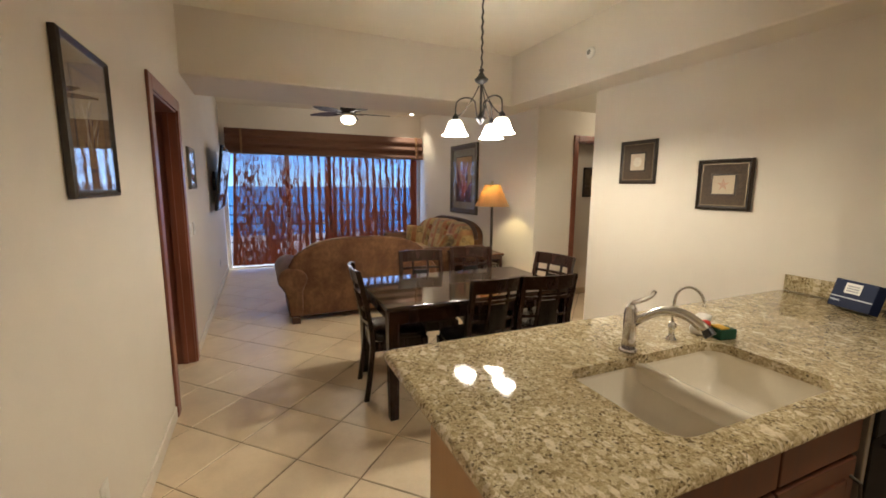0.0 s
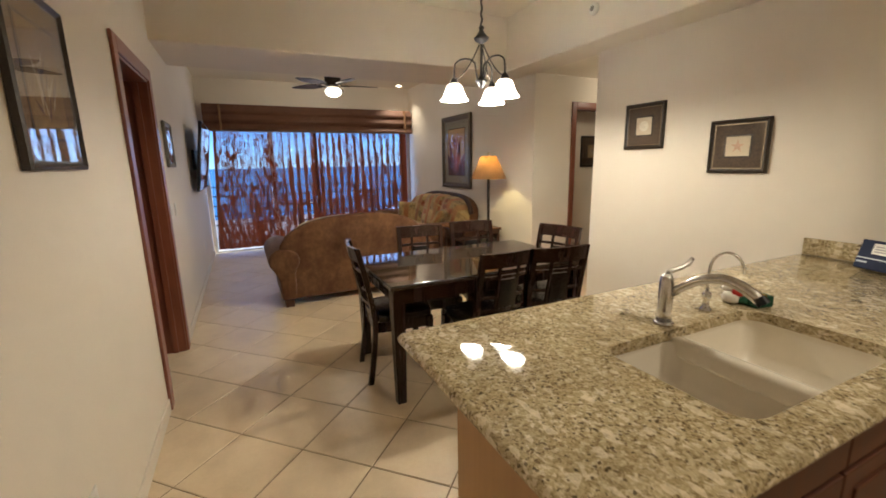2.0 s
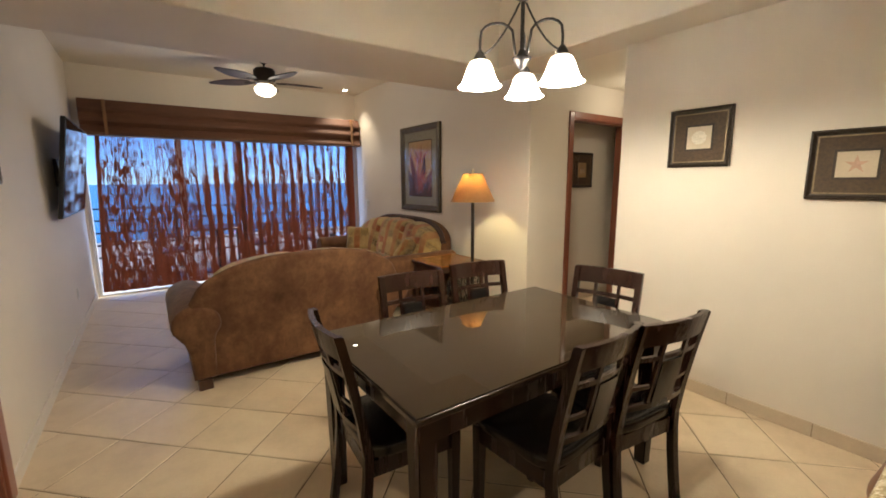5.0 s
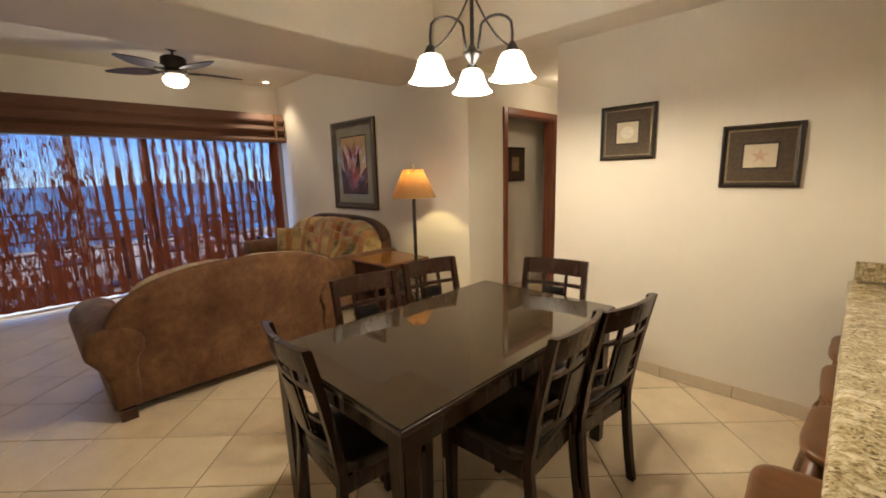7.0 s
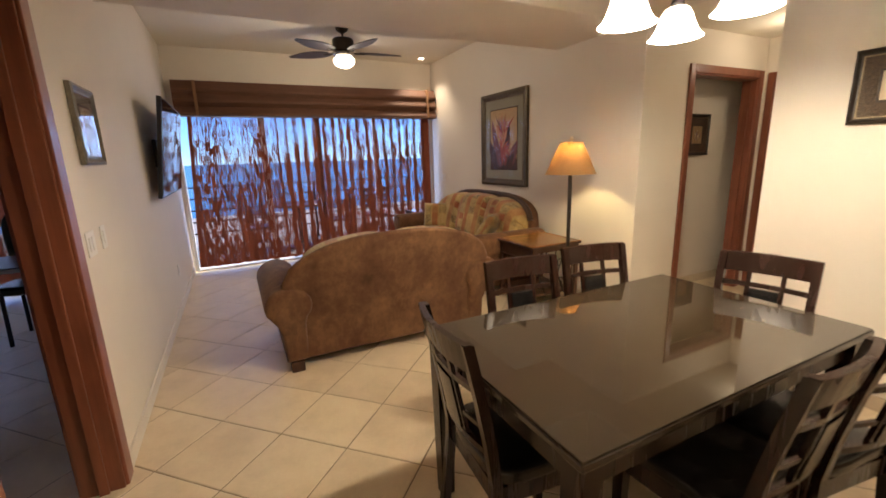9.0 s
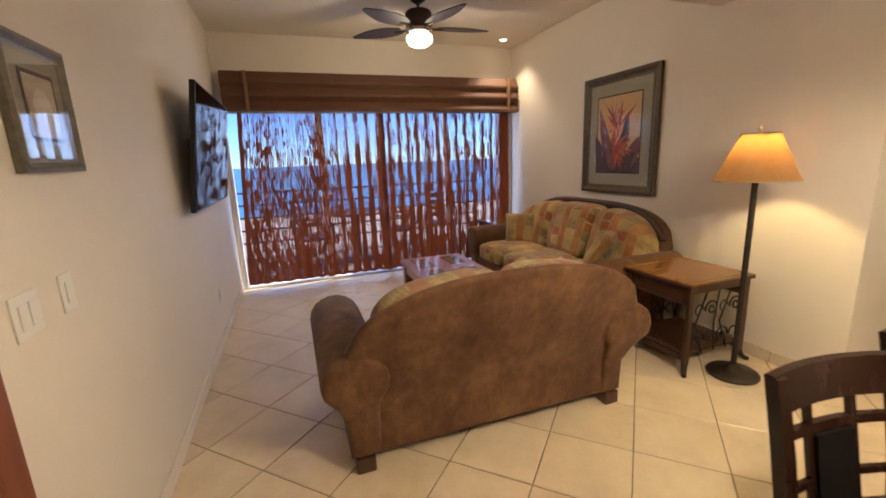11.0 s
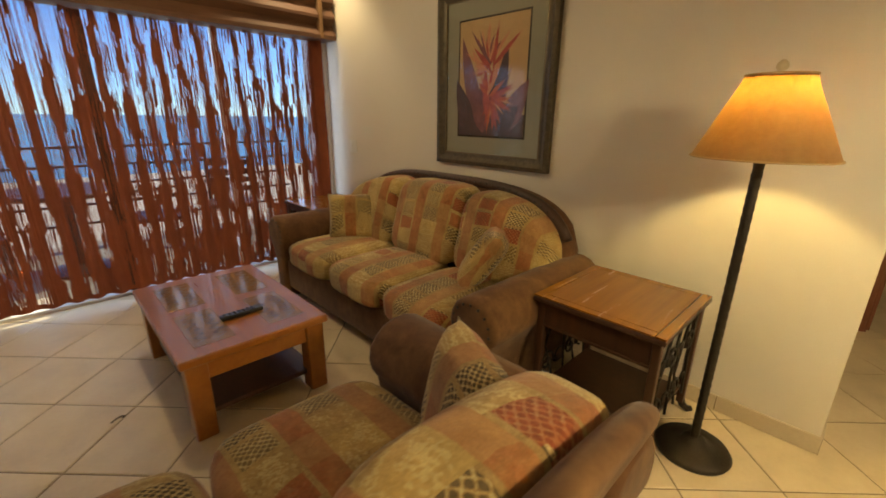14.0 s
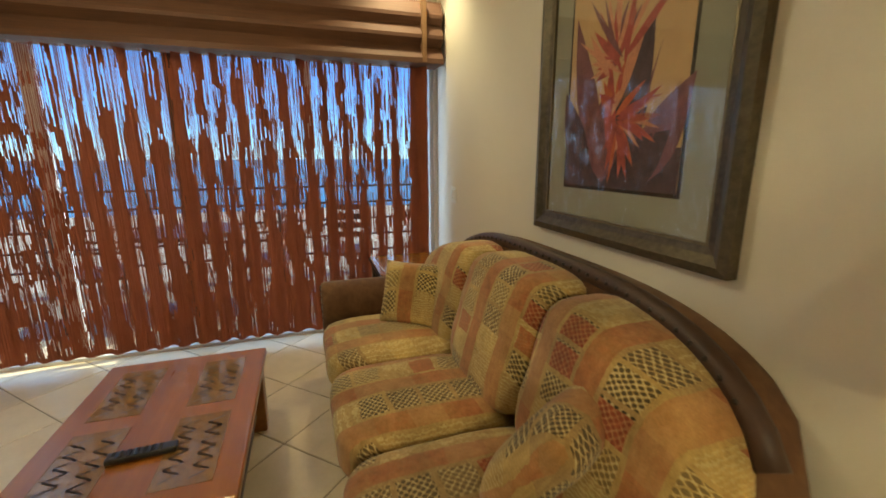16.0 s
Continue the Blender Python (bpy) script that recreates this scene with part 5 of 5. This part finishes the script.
for nm, b, mt, lab in (("case", box(0, 0.035, -0.73, 0.73, 0, 0.82, 0.006), BLACKPLASTIC, ""), ("screen", box(0.0355, 0.0375, -0.715, 0.715, 0.018, 0.806), varied("black_screen", (0.004, 0.004, 0.005), 0.05, 3, 0.05, 0.0, 60, 0.0, Specular_IOR_Level=0.03), "glossy dark screen"), ("rear_housing", box(-0.03, -0.001, -0.4, 0.4, 0.12, 0.55, 0.012), BLACKPLASTIC, "")):
    part(nm, b, mt, tv, lab).matrix_local = tilt
part("bracket", box(-0.003, 0.03, -0.2, 0.2, 0.25, 0.5, 0.004), DARKALU, tv)


def framed(name, m, w, h, label, frame_mat, mat_mat, art, border=0.045, mount=0.09, depth=0.02, glazed=True):
    """A framed picture; local x along the wall, z up, facing -y."""
    t = thing(name, m, label, "picture")
    fr = bmesh.new()
    prof = ((0.0, 0.0), (0.0, -depth), (0.35 * border, -depth - 0.006), (0.7 * border, -depth * 0.7), (border, -depth * 0.55), (border, 0.0))
    rings = [[fr.verts.new((sx * (w / 2 - u), v, sz * (h / 2 - u))) for sx, sz in ((-1, -1), (1, -1), (1, 1), (-1, 1))] for u, v in prof]
    for A, B in zip(rings, rings[1:] + rings[:1]):
        for i in range(4):
            fr.faces.new((A[i], A[(i + 1) % 4], B[(i + 1) % 4], B[i]))
    bmesh.ops.recalc_face_normals(fr, faces=fr.faces[:])
    part("frame", fr, frame_mat, t)
    lip = bmesh.new()
    lr = [[lip.verts.new((sx * (w / 2 - u), v, sz * (h / 2 - u))) for sx, sz in ((-1, -1), (1, -1), (1, 1), (-1, 1))] for u, v in ((border * 0.98, -0.004), (border * 0.98, -depth * 0.62), (border + 0.007, -depth * 0.62), (border + 0.007, -0.004))]
    for A, B in zip(lr, lr[1:] + lr[:1]):
        for i in range(4):
            lip.faces.new((A[i], A[(i + 1) % 4], B[(i + 1) % 4], B[i]))
    bmesh.ops.recalc_face_normals(lip, faces=lip.faces[:])
    part("lip", lip, GOLD, t, "worn gilt inner lip")
    iw, ih = w / 2 - border, h / 2 - border
    part("mount", box(-iw, iw, -0.012, -0.004, -ih, ih), mat_mat, t)
    aw, ah = iw - mount, ih - mount
    part("inner_fillet", box(-aw - 0.012, aw + 0.012, -0.0135, -0.0122, -ah - 0.012, ah + 0.012), IRON, t)
    art(t, aw, ah)
    if glazed:
        g = part("pane", box(-iw, iw, -0.0185, -0.0165, -ih, ih), PANE, t)
        g.visible_shadow = False
    return t


GOLD = varied("worn_gilt", (0.17, 0.13, 0.075), 0.4, 40, 0.4, 0.2, 90, 0.6)
PAPER = varied("cream_art_paper", (0.55, 0.47, 0.35), 0.8, 10, 0.1, 0.05)
GILT = varied("antique_bronze_frame", (0.10, 0.078, 0.05), 0.4, 25, 0.5, 0.4, 70, 0.5)
BLACKFRAME = varied("dark_brown_frame", (0.030, 0.021, 0.014), 0.35, 25, 0.4, 0.3)
SAGE = varied("sage_mount_board", (0.30, 0.29, 0.22), 0.8, 6, 0.08, 0.05)
BROWNMAT = varied("embossed_brown_mount", (0.058, 0.034, 0.016), 0.7, 55, 0.45, 0.9, 75)
SILVERF = varied("pewter_leaf_frame", (0.16, 0.145, 0.11), 0.45, 30, 0.35, 0.3, 80, 0.4)


def petal(t, cx, cz, ang, length, width, mat, y):
    b = bmesh.new()
    pts = []
    for k in range(9):
        u = k / 8
        pts.append((u * length, width * math.sin(math.pi * u ** 0.8) * 0.5 + 0.03 * length * math.sin(2 * u)))
    for k in range(7, 0, -1):
        u = k / 8
        pts.append((u * length, -width * math.sin(math.pi * u ** 0.8) * 0.5 + 0.03 * length * math.sin(2 * u)))
    c, s = math.cos(radians(ang)), math.sin(radians(ang))
    b.faces.new([b.verts.new((cx + u * c - v * s, y, cz + u * s + v * c)) for u, v in pts])
    bmesh.ops.recalc_face_normals(b, faces=b.faces[:])
    part("petal", b, mat, t)


ORANGE = varied("amber_art_ground", (0.55, 0.36, 0.19), 0.8, 6, 0.15, 0.05)
LEAFART = varied("plum_leaf_paint", (0.085, 0.055, 0.065), 0.8, 14, 0.4, 0.05)
REDART = varied("crimson_petal_paint", (0.40, 0.085, 0.07), 0.8, 16, 0.4, 0.05)
DUSKART = varied("mauve_petal_paint", (0.20, 0.085, 0.095), 0.8, 16, 0.35, 0.05)
SCARLETART = varied("scarlet_petal_paint", (0.50, 0.12, 0.06), 0.8, 16, 0.3, 0.05)
PINKART = varied("salmon_petal_paint", (0.58, 0.26, 0.16), 0.8, 16, 0.3, 0.05)


def bird_flower(t, aw, ah):
    part("print", box(-aw, aw, -0.0148, -0.0137, -ah, ah), ORANGE, t, "painted tropical flower on an amber ground")
    rnd = random.Random(5)
    part("leaf_ground", box(-aw, aw, -0.01485, -0.01482, -ah, -0.62 * ah), LEAFART, t)
    # broad plum leaves behind
    for k, (x, z, a, l, w) in enumerate(((-0.25, -0.90, 106, 1.72, 0.34), (-0.55, -0.95, 112, 1.05, 0.36), (0.05, -0.95, 76, 1.55, 0.40), (0.40, -0.95, 58, 1.05, 0.42), (0.15, -0.95, 40, 0.72, 0.40), (-0.1, -0.95, 145, 0.70, 0.38), (-0.2, -0.95, 90, 0.9, 0.46))):
        petal(t, x * aw, z * ah, a, l * ah, w * ah, LEAFART if k % 3 else DUSKART, -0.0150 - 0.00005 * k)
    for k, z in enumerate((-0.80, -0.62, -0.78)):
        petal(t, -0.95 * aw, z * ah, 4 - 3 * k, 1.9 * aw, 0.36 * ah, LEAFART if k else DUSKART, -0.01488 - 0.00004 * k)
    for k, (x, z, a, l) in enumerate(((0.30, -0.7, 74, 1.0), (-0.35, -0.6, 106, 1.1), (0.55, -0.6, 60, 0.6))):
        petal(t, x * aw, z * ah, a, l * ah, 0.03 * ah, DUSKART, -0.01545)
    # stem, then the two crowns of pointed bracts
    petal(t, -0.05 * aw, -0.75 * ah, 94, 1.0 * ah, 0.16 * ah, REDART, -0.0155)
    petal(t, -0.10 * aw, -0.30 * ah, 62, 0.85 * ah, 0.13 * ah, PINKART, -0.01553)
    for k in range(17):
        a = 38 + 6.6 * k + rnd.uniform(-4, 4)
        petal(t, rnd.uniform(-0.18, 0.10) * aw, rnd.uniform(0.05, 0.22) * ah, a, rnd.uniform(0.50, 0.85) * ah, rnd.uniform(0.05, 0.10) * ah, (REDART, PINKART, DUSKART)[k % 3], -0.0156 - 0.00005 * k)
    for k in range(6):
        petal(t, -0.05 * aw, 0.18 * ah, 150 + 10 * k, rnd.uniform(0.25, 0.42) * ah, 0.07 * ah, (PINKART, REDART)[k % 2], -0.0157 - 0.00005 * k)
    for k in range(20):
        a = -125 + 8.4 * k + rnd.uniform(-4, 4)
        petal(t, rnd.uniform(-0.06, 0.14) * aw, rnd.uniform(-0.42, -0.28) * ah, a, rnd.uniform(0.28, 0.58) * ah, rnd.uniform(0.045, 0.09) * ah, (REDART, PINKART, REDART, SCARLETART)[k % 4], -0.0159 - 0.00004 * k)
    for k in range(8):
        petal(t, rnd.uniform(-0.15, 0.1) * aw, rnd.uniform(-0.3, 0.0) * ah, 70 + 12 * k, rnd.uniform(0.2, 0.35) * ah, 0.06 * ah, (SCARLETART, REDART)[k % 2], -0.0161 - 0.00003 * k)


def shell_art(t, aw, ah):
    part("print", box(-aw, aw, -0.0148, -0.0137, -ah, ah), PAPER, t, "cream print of a shell")
    b = bmesh.new()
    b.faces.new([b.verts.new((0.62 * aw * math.cos(a) * (1 + 0.06 * math.sin(9 * a)), -0.0152, 0.6 * ah * math.sin(a))) for a in [2 * math.pi * k / 40 for k in range(40)]][::-1])
    part("motif", b, varied("pale_shell", (0.66, 0.62, 0.52), 0.8, 60, 0.25), t)


def star_art(t, aw, ah):
    part("print", box(-aw, aw, -0.0148, -0.0137, -ah, ah), PAPER, t, "cream print of a starfish")
    b = bmesh.new()
    b.faces.new([b.verts.new((0.62 * aw * (1 if k % 2 == 0 else 0.36) * math.sin(math.pi * k / 5), -0.0152, 0.62 * aw * (1 if k % 2 == 0 else 0.36) * math.cos(math.pi * k / 5))) for k in range(10)])
    part("motif", b, varied("pink_starfish", (0.50, 0.33, 0.24), 0.8, 60, 0.2), t)


def fern_art(t, aw, ah):
    part("print", box(-aw, aw, -0.0148, -0.0137, -ah, ah), varied("umber_art_ground", (0.30, 0.20, 0.09), 0.8, 8, 0.4), t, "brown botanical print")
    rnd = random.Random(8)
    for k in range(22):
        petal(t, rnd.uniform(-0.4, 0.4) * aw, rnd.uniform(-0.9, 0.2) * ah, rnd.uniform(40, 140), rnd.uniform(0.3, 0.7) * ah, 0.07 * ah, LEAFART if k % 2 else PAPER, -0.0150 - 0.00004 * k)


framed("framed_flower_picture", pose(R - 0.002, 6.197, 1.613, 0, 0, -90), 0.945, 1.10, "framed bird-of-paradise flower print above the sofa", GILT, SAGE, bird_flower, 0.075, 0.125, 0.035)
framed("framed_shell_picture", pose(R - 0.002, 2.795, 1.722, 0, 0, -90), 0.375, 0.37, "framed shell print with a dark mount", BLACKFRAME, BROWNMAT, shell_art, 0.03, 0.085, 0.02, False)
framed("framed_starfish_picture", pose(R - 0.002, 2.034, 1.527, 0, 0, -90), 0.385, 0.36, "framed starfish print with a dark mount", BLACKFRAME, BROWNMAT, star_art, 0.03, 0.085, 0.02, False)
framed("framed_botanical_picture", pose(L + 0.002, 2.045, 1.715, 0, 0, 90), 0.48, 0.535, "black framed botanical print by the bedroom door", BLACKFRAME, varied("tan_mount_board", (0.23, 0.16, 0.09), 0.8, 6, 0.1), fern_art, 0.028, 0.075)
framed("framed_small_picture", pose(L + 0.002, 4.545, 1.638, 0, 0, 90), 0.355, 0.37, "small framed print in a pewter frame", SILVERF, SAGE, shell_art, 0.04, 0.06)
framed("framed_hall_picture", pose(4.38, 4.598, 1.57), 0.38, 0.40, "dark framed print seen through the hall door", BLACKFRAME, BROWNMAT, fern_art, 0.03, 0.085)

# ---- lamps overhead ----
cx, cy = CHANDELIER
cd = thing("chandelier", pose(cx, cy, 0), "three-arm pewter chandelier with lit bell glass shades", "chandelier")
part("canopy", lathe([(0.065, TRAY - 0.001), (0.06, TRAY - 0.02), (0.02, TRAY - 0.035)], 24), CHANDIRON, cd, "", 40)
chain = [(0.004 * math.sin(z * 90), 0.004 * math.cos(z * 90), z) for z in [2.36 + (TRAY - 0.04 - 2.36) * k / 60 for k in range(61)]]
part("chain", tube(chain, 0.007, 6), CHANDIRON, cd)
part("hub", lathe([(0.008, 2.24), (0.045, 2.265), (0.052, 2.28), (0.03, 2.30), (0.012, 2.33), (0.02, 2.345), (0.006, 2.36)], 20), CHANDIRON, cd, "", 40)
part("stem", tube([(0, 0, 2.25), (0, 0, 2.01)], 0.009, 10), CHANDIRON, cd)
part("finial", lathe([(0.004, 1.955), (0.016, 1.965), (0.034, 1.99), (0.045, 2.005), (0.02, 2.02), (0.012, 2.04)], 20), CHANDIRON, cd, "", 40)
for sx, sy in SHADES:
    dx, dy = sx - cx, sy - cy
    arm = [(0.15 * dx, 0.15 * dy, 2.02), (0.2 * dx, 0.2 * dy, 2.08)] + [(dx * (0.6 - 0.4 * math.cos(a)), dy * (0.6 - 0.4 * math.cos(a)), 2.10 + 0.055 * math.sin(a)) for a in [math.pi * k / 8 for k in range(1, 8)]] + [(dx, dy, 2.08), (dx, dy, 2.03)]
    part("arm", tube(arm, 0.006, 8), CHANDIRON, cd, "", 50)
    sweep = [(dx * u, dy * u, 2.02 + 0.25 * (1 - u) ** 1.7) for u in [0.08 + 0.88 * k / 10 for k in range(11)]]
    part("brace", tube(sweep, 0.0045, 8), CHANDIRON, cd, "", 50)
    part("socket_cup", lathe([(0.008, 2.04), (0.02, 2.025), (0.034, 1.994)], 18, (dx, dy, 0)), CHANDIRON, cd, "", 40)
    bell = open_lathe([(0.028, 1.998), (0.046, 1.989), (0.058, 1.968), (0.066, 1.940), (0.076, 1.912), (0.087, 1.893), (0.100, 1.882)], 30, (dx, dy, 0), 0.03)
    bmesh.ops.solidify(bell, geom=bell.faces[:], thickness=0.003)
    part("shade", bell, SHADEGLASS, cd, "lit white bell glass shade", 60)
    part("bulb", lathe([(0.008, 1.970), (0.018, 1.960), (0.022, 1.945), (0.016, 1.930), (0.006, 1.923)], 14, (dx, dy, 0)), BULB, cd, "", 60)

BLADEWOOD = wood("dark_blade_wood", (0.012, 0.006, 0.004), (0.030, 0.014, 0.008), 0.5, "x")
cf = thing("ceiling_fan", pose(1.45, 6.84, 0), "dark bronze ceiling fan with leaf blades and a lit bowl", "ceiling fan")
part("canopy", lathe([(0.07, H - 0.001), (0.065, H - 0.03), (0.02, H - 0.06)], 24), IRON, cf, "", 40)
part("downrod", tube([(0, 0, H - 0.05), (0, 0, 2.72)], 0.012, 10), IRON, cf)
part("motor", lathe([(0.03, 2.755), (0.098, 2.748), (0.118, 2.730), (0.120, 2.625), (0.105, 2.608), (0.05, 2.602)], 30), IRON, cf, "", 40)
part("light_fitter", lathe([(0.09, 2.602), (0.122, 2.595), (0.122, 2.575), (0.095, 2.562), (0.085, 2.548)], 24), CHROME, cf, "pale metal fitter", 40)
part("light_bowl", lathe([(0.08, 2.548), (0.116, 2.538), (0.120, 2.508), (0.098, 2.470), (0.052, 2.450), (0.01, 2.446)], 28), glowing("lit_fan_bowl", (1.0, 0.88, 0.70), 3.0), cf, "lit white glass bowl", 60)
for k in range(5):
    a = radians(-3 + 72 * k)
    bl = bmesh.new()
    up, lo = [], []
    for i in range(13):
        u = i / 12
        x, wd = 0.17 + 0.50 * u, 0.085 * math.sin(math.pi * (0.12 + 0.86 * u) ** 0.9) + 0.012
        up.append((x, wd)), lo.append((x, -wd))
    top = [bl.verts.new((x, y, 0.004 + 0.12 * y)) for x, y in up + lo[::-1]]
    bot = [bl.verts.new((x, y, -0.004 + 0.12 * y)) for x, y in up + lo[::-1]]
    bl.faces.new(top[::-1]), bl.faces.new(bot)
    for i in range(len(top)):
        bl.faces.new((top[i], top[(i + 1) % len(top)], bot[(i + 1) % len(top)], bot[i]))
    bmesh.ops.recalc_face_normals(bl, faces=bl.faces[:])
    o = part("blade", bl, BLADEWOOD, cf, "dark leaf-shaped wooden blade")
    o.matrix_local = pose(0, 0, 2.607, 0, 0, math.degrees(a))
    part("blade_iron", tube([(0.09, 0, 0.0), (0.15, 0, -0.008), (0.24, 0, -0.006)], 0.010, 8), IRON, o)

rl = thing("recessed_light", pose(2.87, 7.90, H), "small lit recessed ceiling spotlight", "ceiling light")
part("trim_ring", lathe([(0.055, -0.001), (0.055, -0.006), (0.04, -0.008)], 24), WHITEPLASTIC, rl)
part("lens", lathe([(0.038, -0.008), (0.034, -0.011), (0.01, -0.012)], 20), BULB, rl)
sd = thing("smoke_detector", pose(2.838, 3.09, 2.665, 0, -90, 0), "round white smoke alarm on the soffit face", "smoke alarm")
part("body", lathe([(0.048, 0.0), (0.048, 0.012), (0.042, 0.024), (0.026, 0.030)], 30), WHITEPLASTIC, sd, "", 40)
part("grille", lathe([(0.022, 0.030), (0.02, 0.033), (0.01, 0.034)], 20), varied("grey_grille", (0.25, 0.24, 0.22), 0.6, 30), sd)


def plate(name, m, w, h, n, label):
    t = thing(name, m, label, "wall plate")
    part("plate", box(-w / 2, w / 2, -0.006, 0, -h / 2, h / 2, 0.002), WHITEPLASTIC, t)
    for k in range(n):
        x = (k - (n - 1) / 2) * 0.045
        part("rocker", box(x - 0.016, x + 0.016, -0.010, -0.006, -0.033, 0.033, 0.002), WHITEPLASTIC, t)
    return t


plate("light_switch", pose(L + 0.0005, 4.26, 1.10, 0, 0, 90), 0.12, 0.115, 2, "white double light switch by the bedroom door")
plate("light_switch", pose(L + 0.0005, 4.47, 1.10, 0, 0, 90), 0.075, 0.115, 1, "white single light switch")
plate("wall_outlet", pose(L + 0.0005, 6.80, 0.38, 0, 0, 90), 0.075, 0.115, 1, "white wall outlet low on the wall")
plate("wall_outlet", pose(L + 0.0005, 1.80, 0.38, 0, 0, 90), 0.075, 0.115, 1, "white wall outlet low on the wall")
plate("light_switch", pose(R - 0.0005, 7.86, 1.105, 0, 0, -90), 0.115, 0.115, 2, "white double light switch by the balcony door")

# ---- bedroom seen through the open door ----
dk = thing("desk", pose(-1.62, 6.2, 0), "dark desk with a pale glass edge in the bedroom", "desk")
part("top", box(-0.65, 0.65, -0.3, 0.3, 0.70, 0.74, 0.004), DARKWOOD, dk)
part("edge_strip", box(-0.65, 0.65, -0.306, -0.301, 0.705, 0.735, 0.001), CHROME, dk)
for sx in (-1, 1):
    for sy in (-1, 1):
        part("leg", tube([(sx * 0.6, sy * 0.26, 0), (sx * 0.6, sy * 0.26, 0.70)], 0.018, 10), BLACKPLASTIC, dk)
dc = thing("desk_chair", pose(-1.45, 6.55, 0), "black upholstered chair behind the bedroom desk", "chair")
part("seat", cushion(0.48, 0.46, 0.1, (0, 0, 0.47), 4.0), LEATHER, dc, "", 60)
part("backrest", cushion(0.46, 0.09, 0.55, (0, 0.22, 0.82), 4.0), LEATHER, dc, "", 60)
for sx in (-1, 1):
    for sy in (-1, 1):
        part("leg", tube([(sx * 0.2, sy * 0.19, 0), (sx * 0.19, sy * 0.18, 0.44)], 0.016, 8), BLACKPLASTIC, dc)

# ---- room beyond the hall ----
dr = thing("dresser", pose(3.72, 7.1, 0), "dark dresser with a pale top in the far bedroom", "dresser")
part("body", box(-0.36, 0.28, -0.25, 0.25, 0.0, 0.80, 0.006), DARKWOOD, dr)
part("top", box(-0.37, 0.29, -0.26, 0.26, 0.801, 0.83, 0.005), WHITEPLASTIC, dr, "pale stone top")
for k in range(3):
    dwr = part("drawer", box(-0.34, 0.26, -0.262, -0.251, 0.06 + 0.245 * k, 0.28 + 0.245 * k, 0.004), DARKWOOD, dr)
    part("knob", lathe([(0.008, 0.0), (0.014, 0.012), (0.010, 0.02)], 12), CHROME, dwr).matrix_local = pose(-0.04, -0.262, 0.17 + 0.245 * k, 90)

# ---- floor tiles, laid diagonally ----
P, JOINT, U0, V0 = 0.4075, 0.0055, 1.806, -1.482


def tile_mesh():
    b = box(-P / 2 + JOINT / 2, P / 2 - JOINT / 2, -P / 2 + JOINT / 2, P / 2 - JOINT / 2, -0.010, 0.0)
    tops = [e for e in b.edges if all(v.co.z > -1e-4 for v in e.verts)]
    bmesh.ops.bevel(b, geom=tops, offset=0.003, segments=1, affect="EDGES")
    me = bpy.data.meshes.new("tile")
    b.to_mesh(me)
    b.free()
    me.materials.append(TILE)
    return me


TILE_ME = tile_mesh()
RT = math.sqrt(0.5)
near, rest = [], []
for i in range(-30, 40):
    for j in range(-40, 30):
        u, v = U0 + (i + 0.5) * P, V0 + (j + 0.5) * P
        x, y = (u + v) * RT, (u - v) * RT
        if not (-4.4 < x < 7.0 and -2.9 < y < 8.62):
            continue
        if L - 0.31 < x < R + 0.30 and 1.0 < y < 8.6:
            near.append((x, y))
        elif (x <= L and -4.25 < x and 1.62 < y) or (L < x < R + 0.1) or (R <= x < 6.8 and 3.2 < y < 4.7) or (R <= x < 4.1 and 4.7 <= y < 7.45):
            rest.append((x, y))
tr = random.Random(3)
for x, y in near:
    ob = new("tile", TILE_ME)
    ob.parent = floor
    ob.matrix_local = pose(x, y, tr.uniform(-0.0006, 0.0), 0, 0, 45)
vs, fs = [], []
hp = P / 2 - JOINT / 2
for x, y in rest:
    k = len(vs)
    for z in (-0.010, 0.0):
        vs += [(x + (a - b) * RT * hp, y + (a + b) * RT * hp, z - 0.0003) for a, b in ((-1, -1), (1, -1), (1, 1), (-1, 1))]
    fs += [(k + 4, k + 5, k + 6, k + 7)] + [(k + a, k + (a + 1) % 4, k + 4 + (a + 1) % 4, k + 4 + a) for a in range(4)]
me = bpy.data.meshes.new("tiles")
me.from_pydata(vs, [], fs)
me.materials.append(TILE)
ob = new("tiles", me)
ob.parent = floor
ob["kind"] = "stuff"
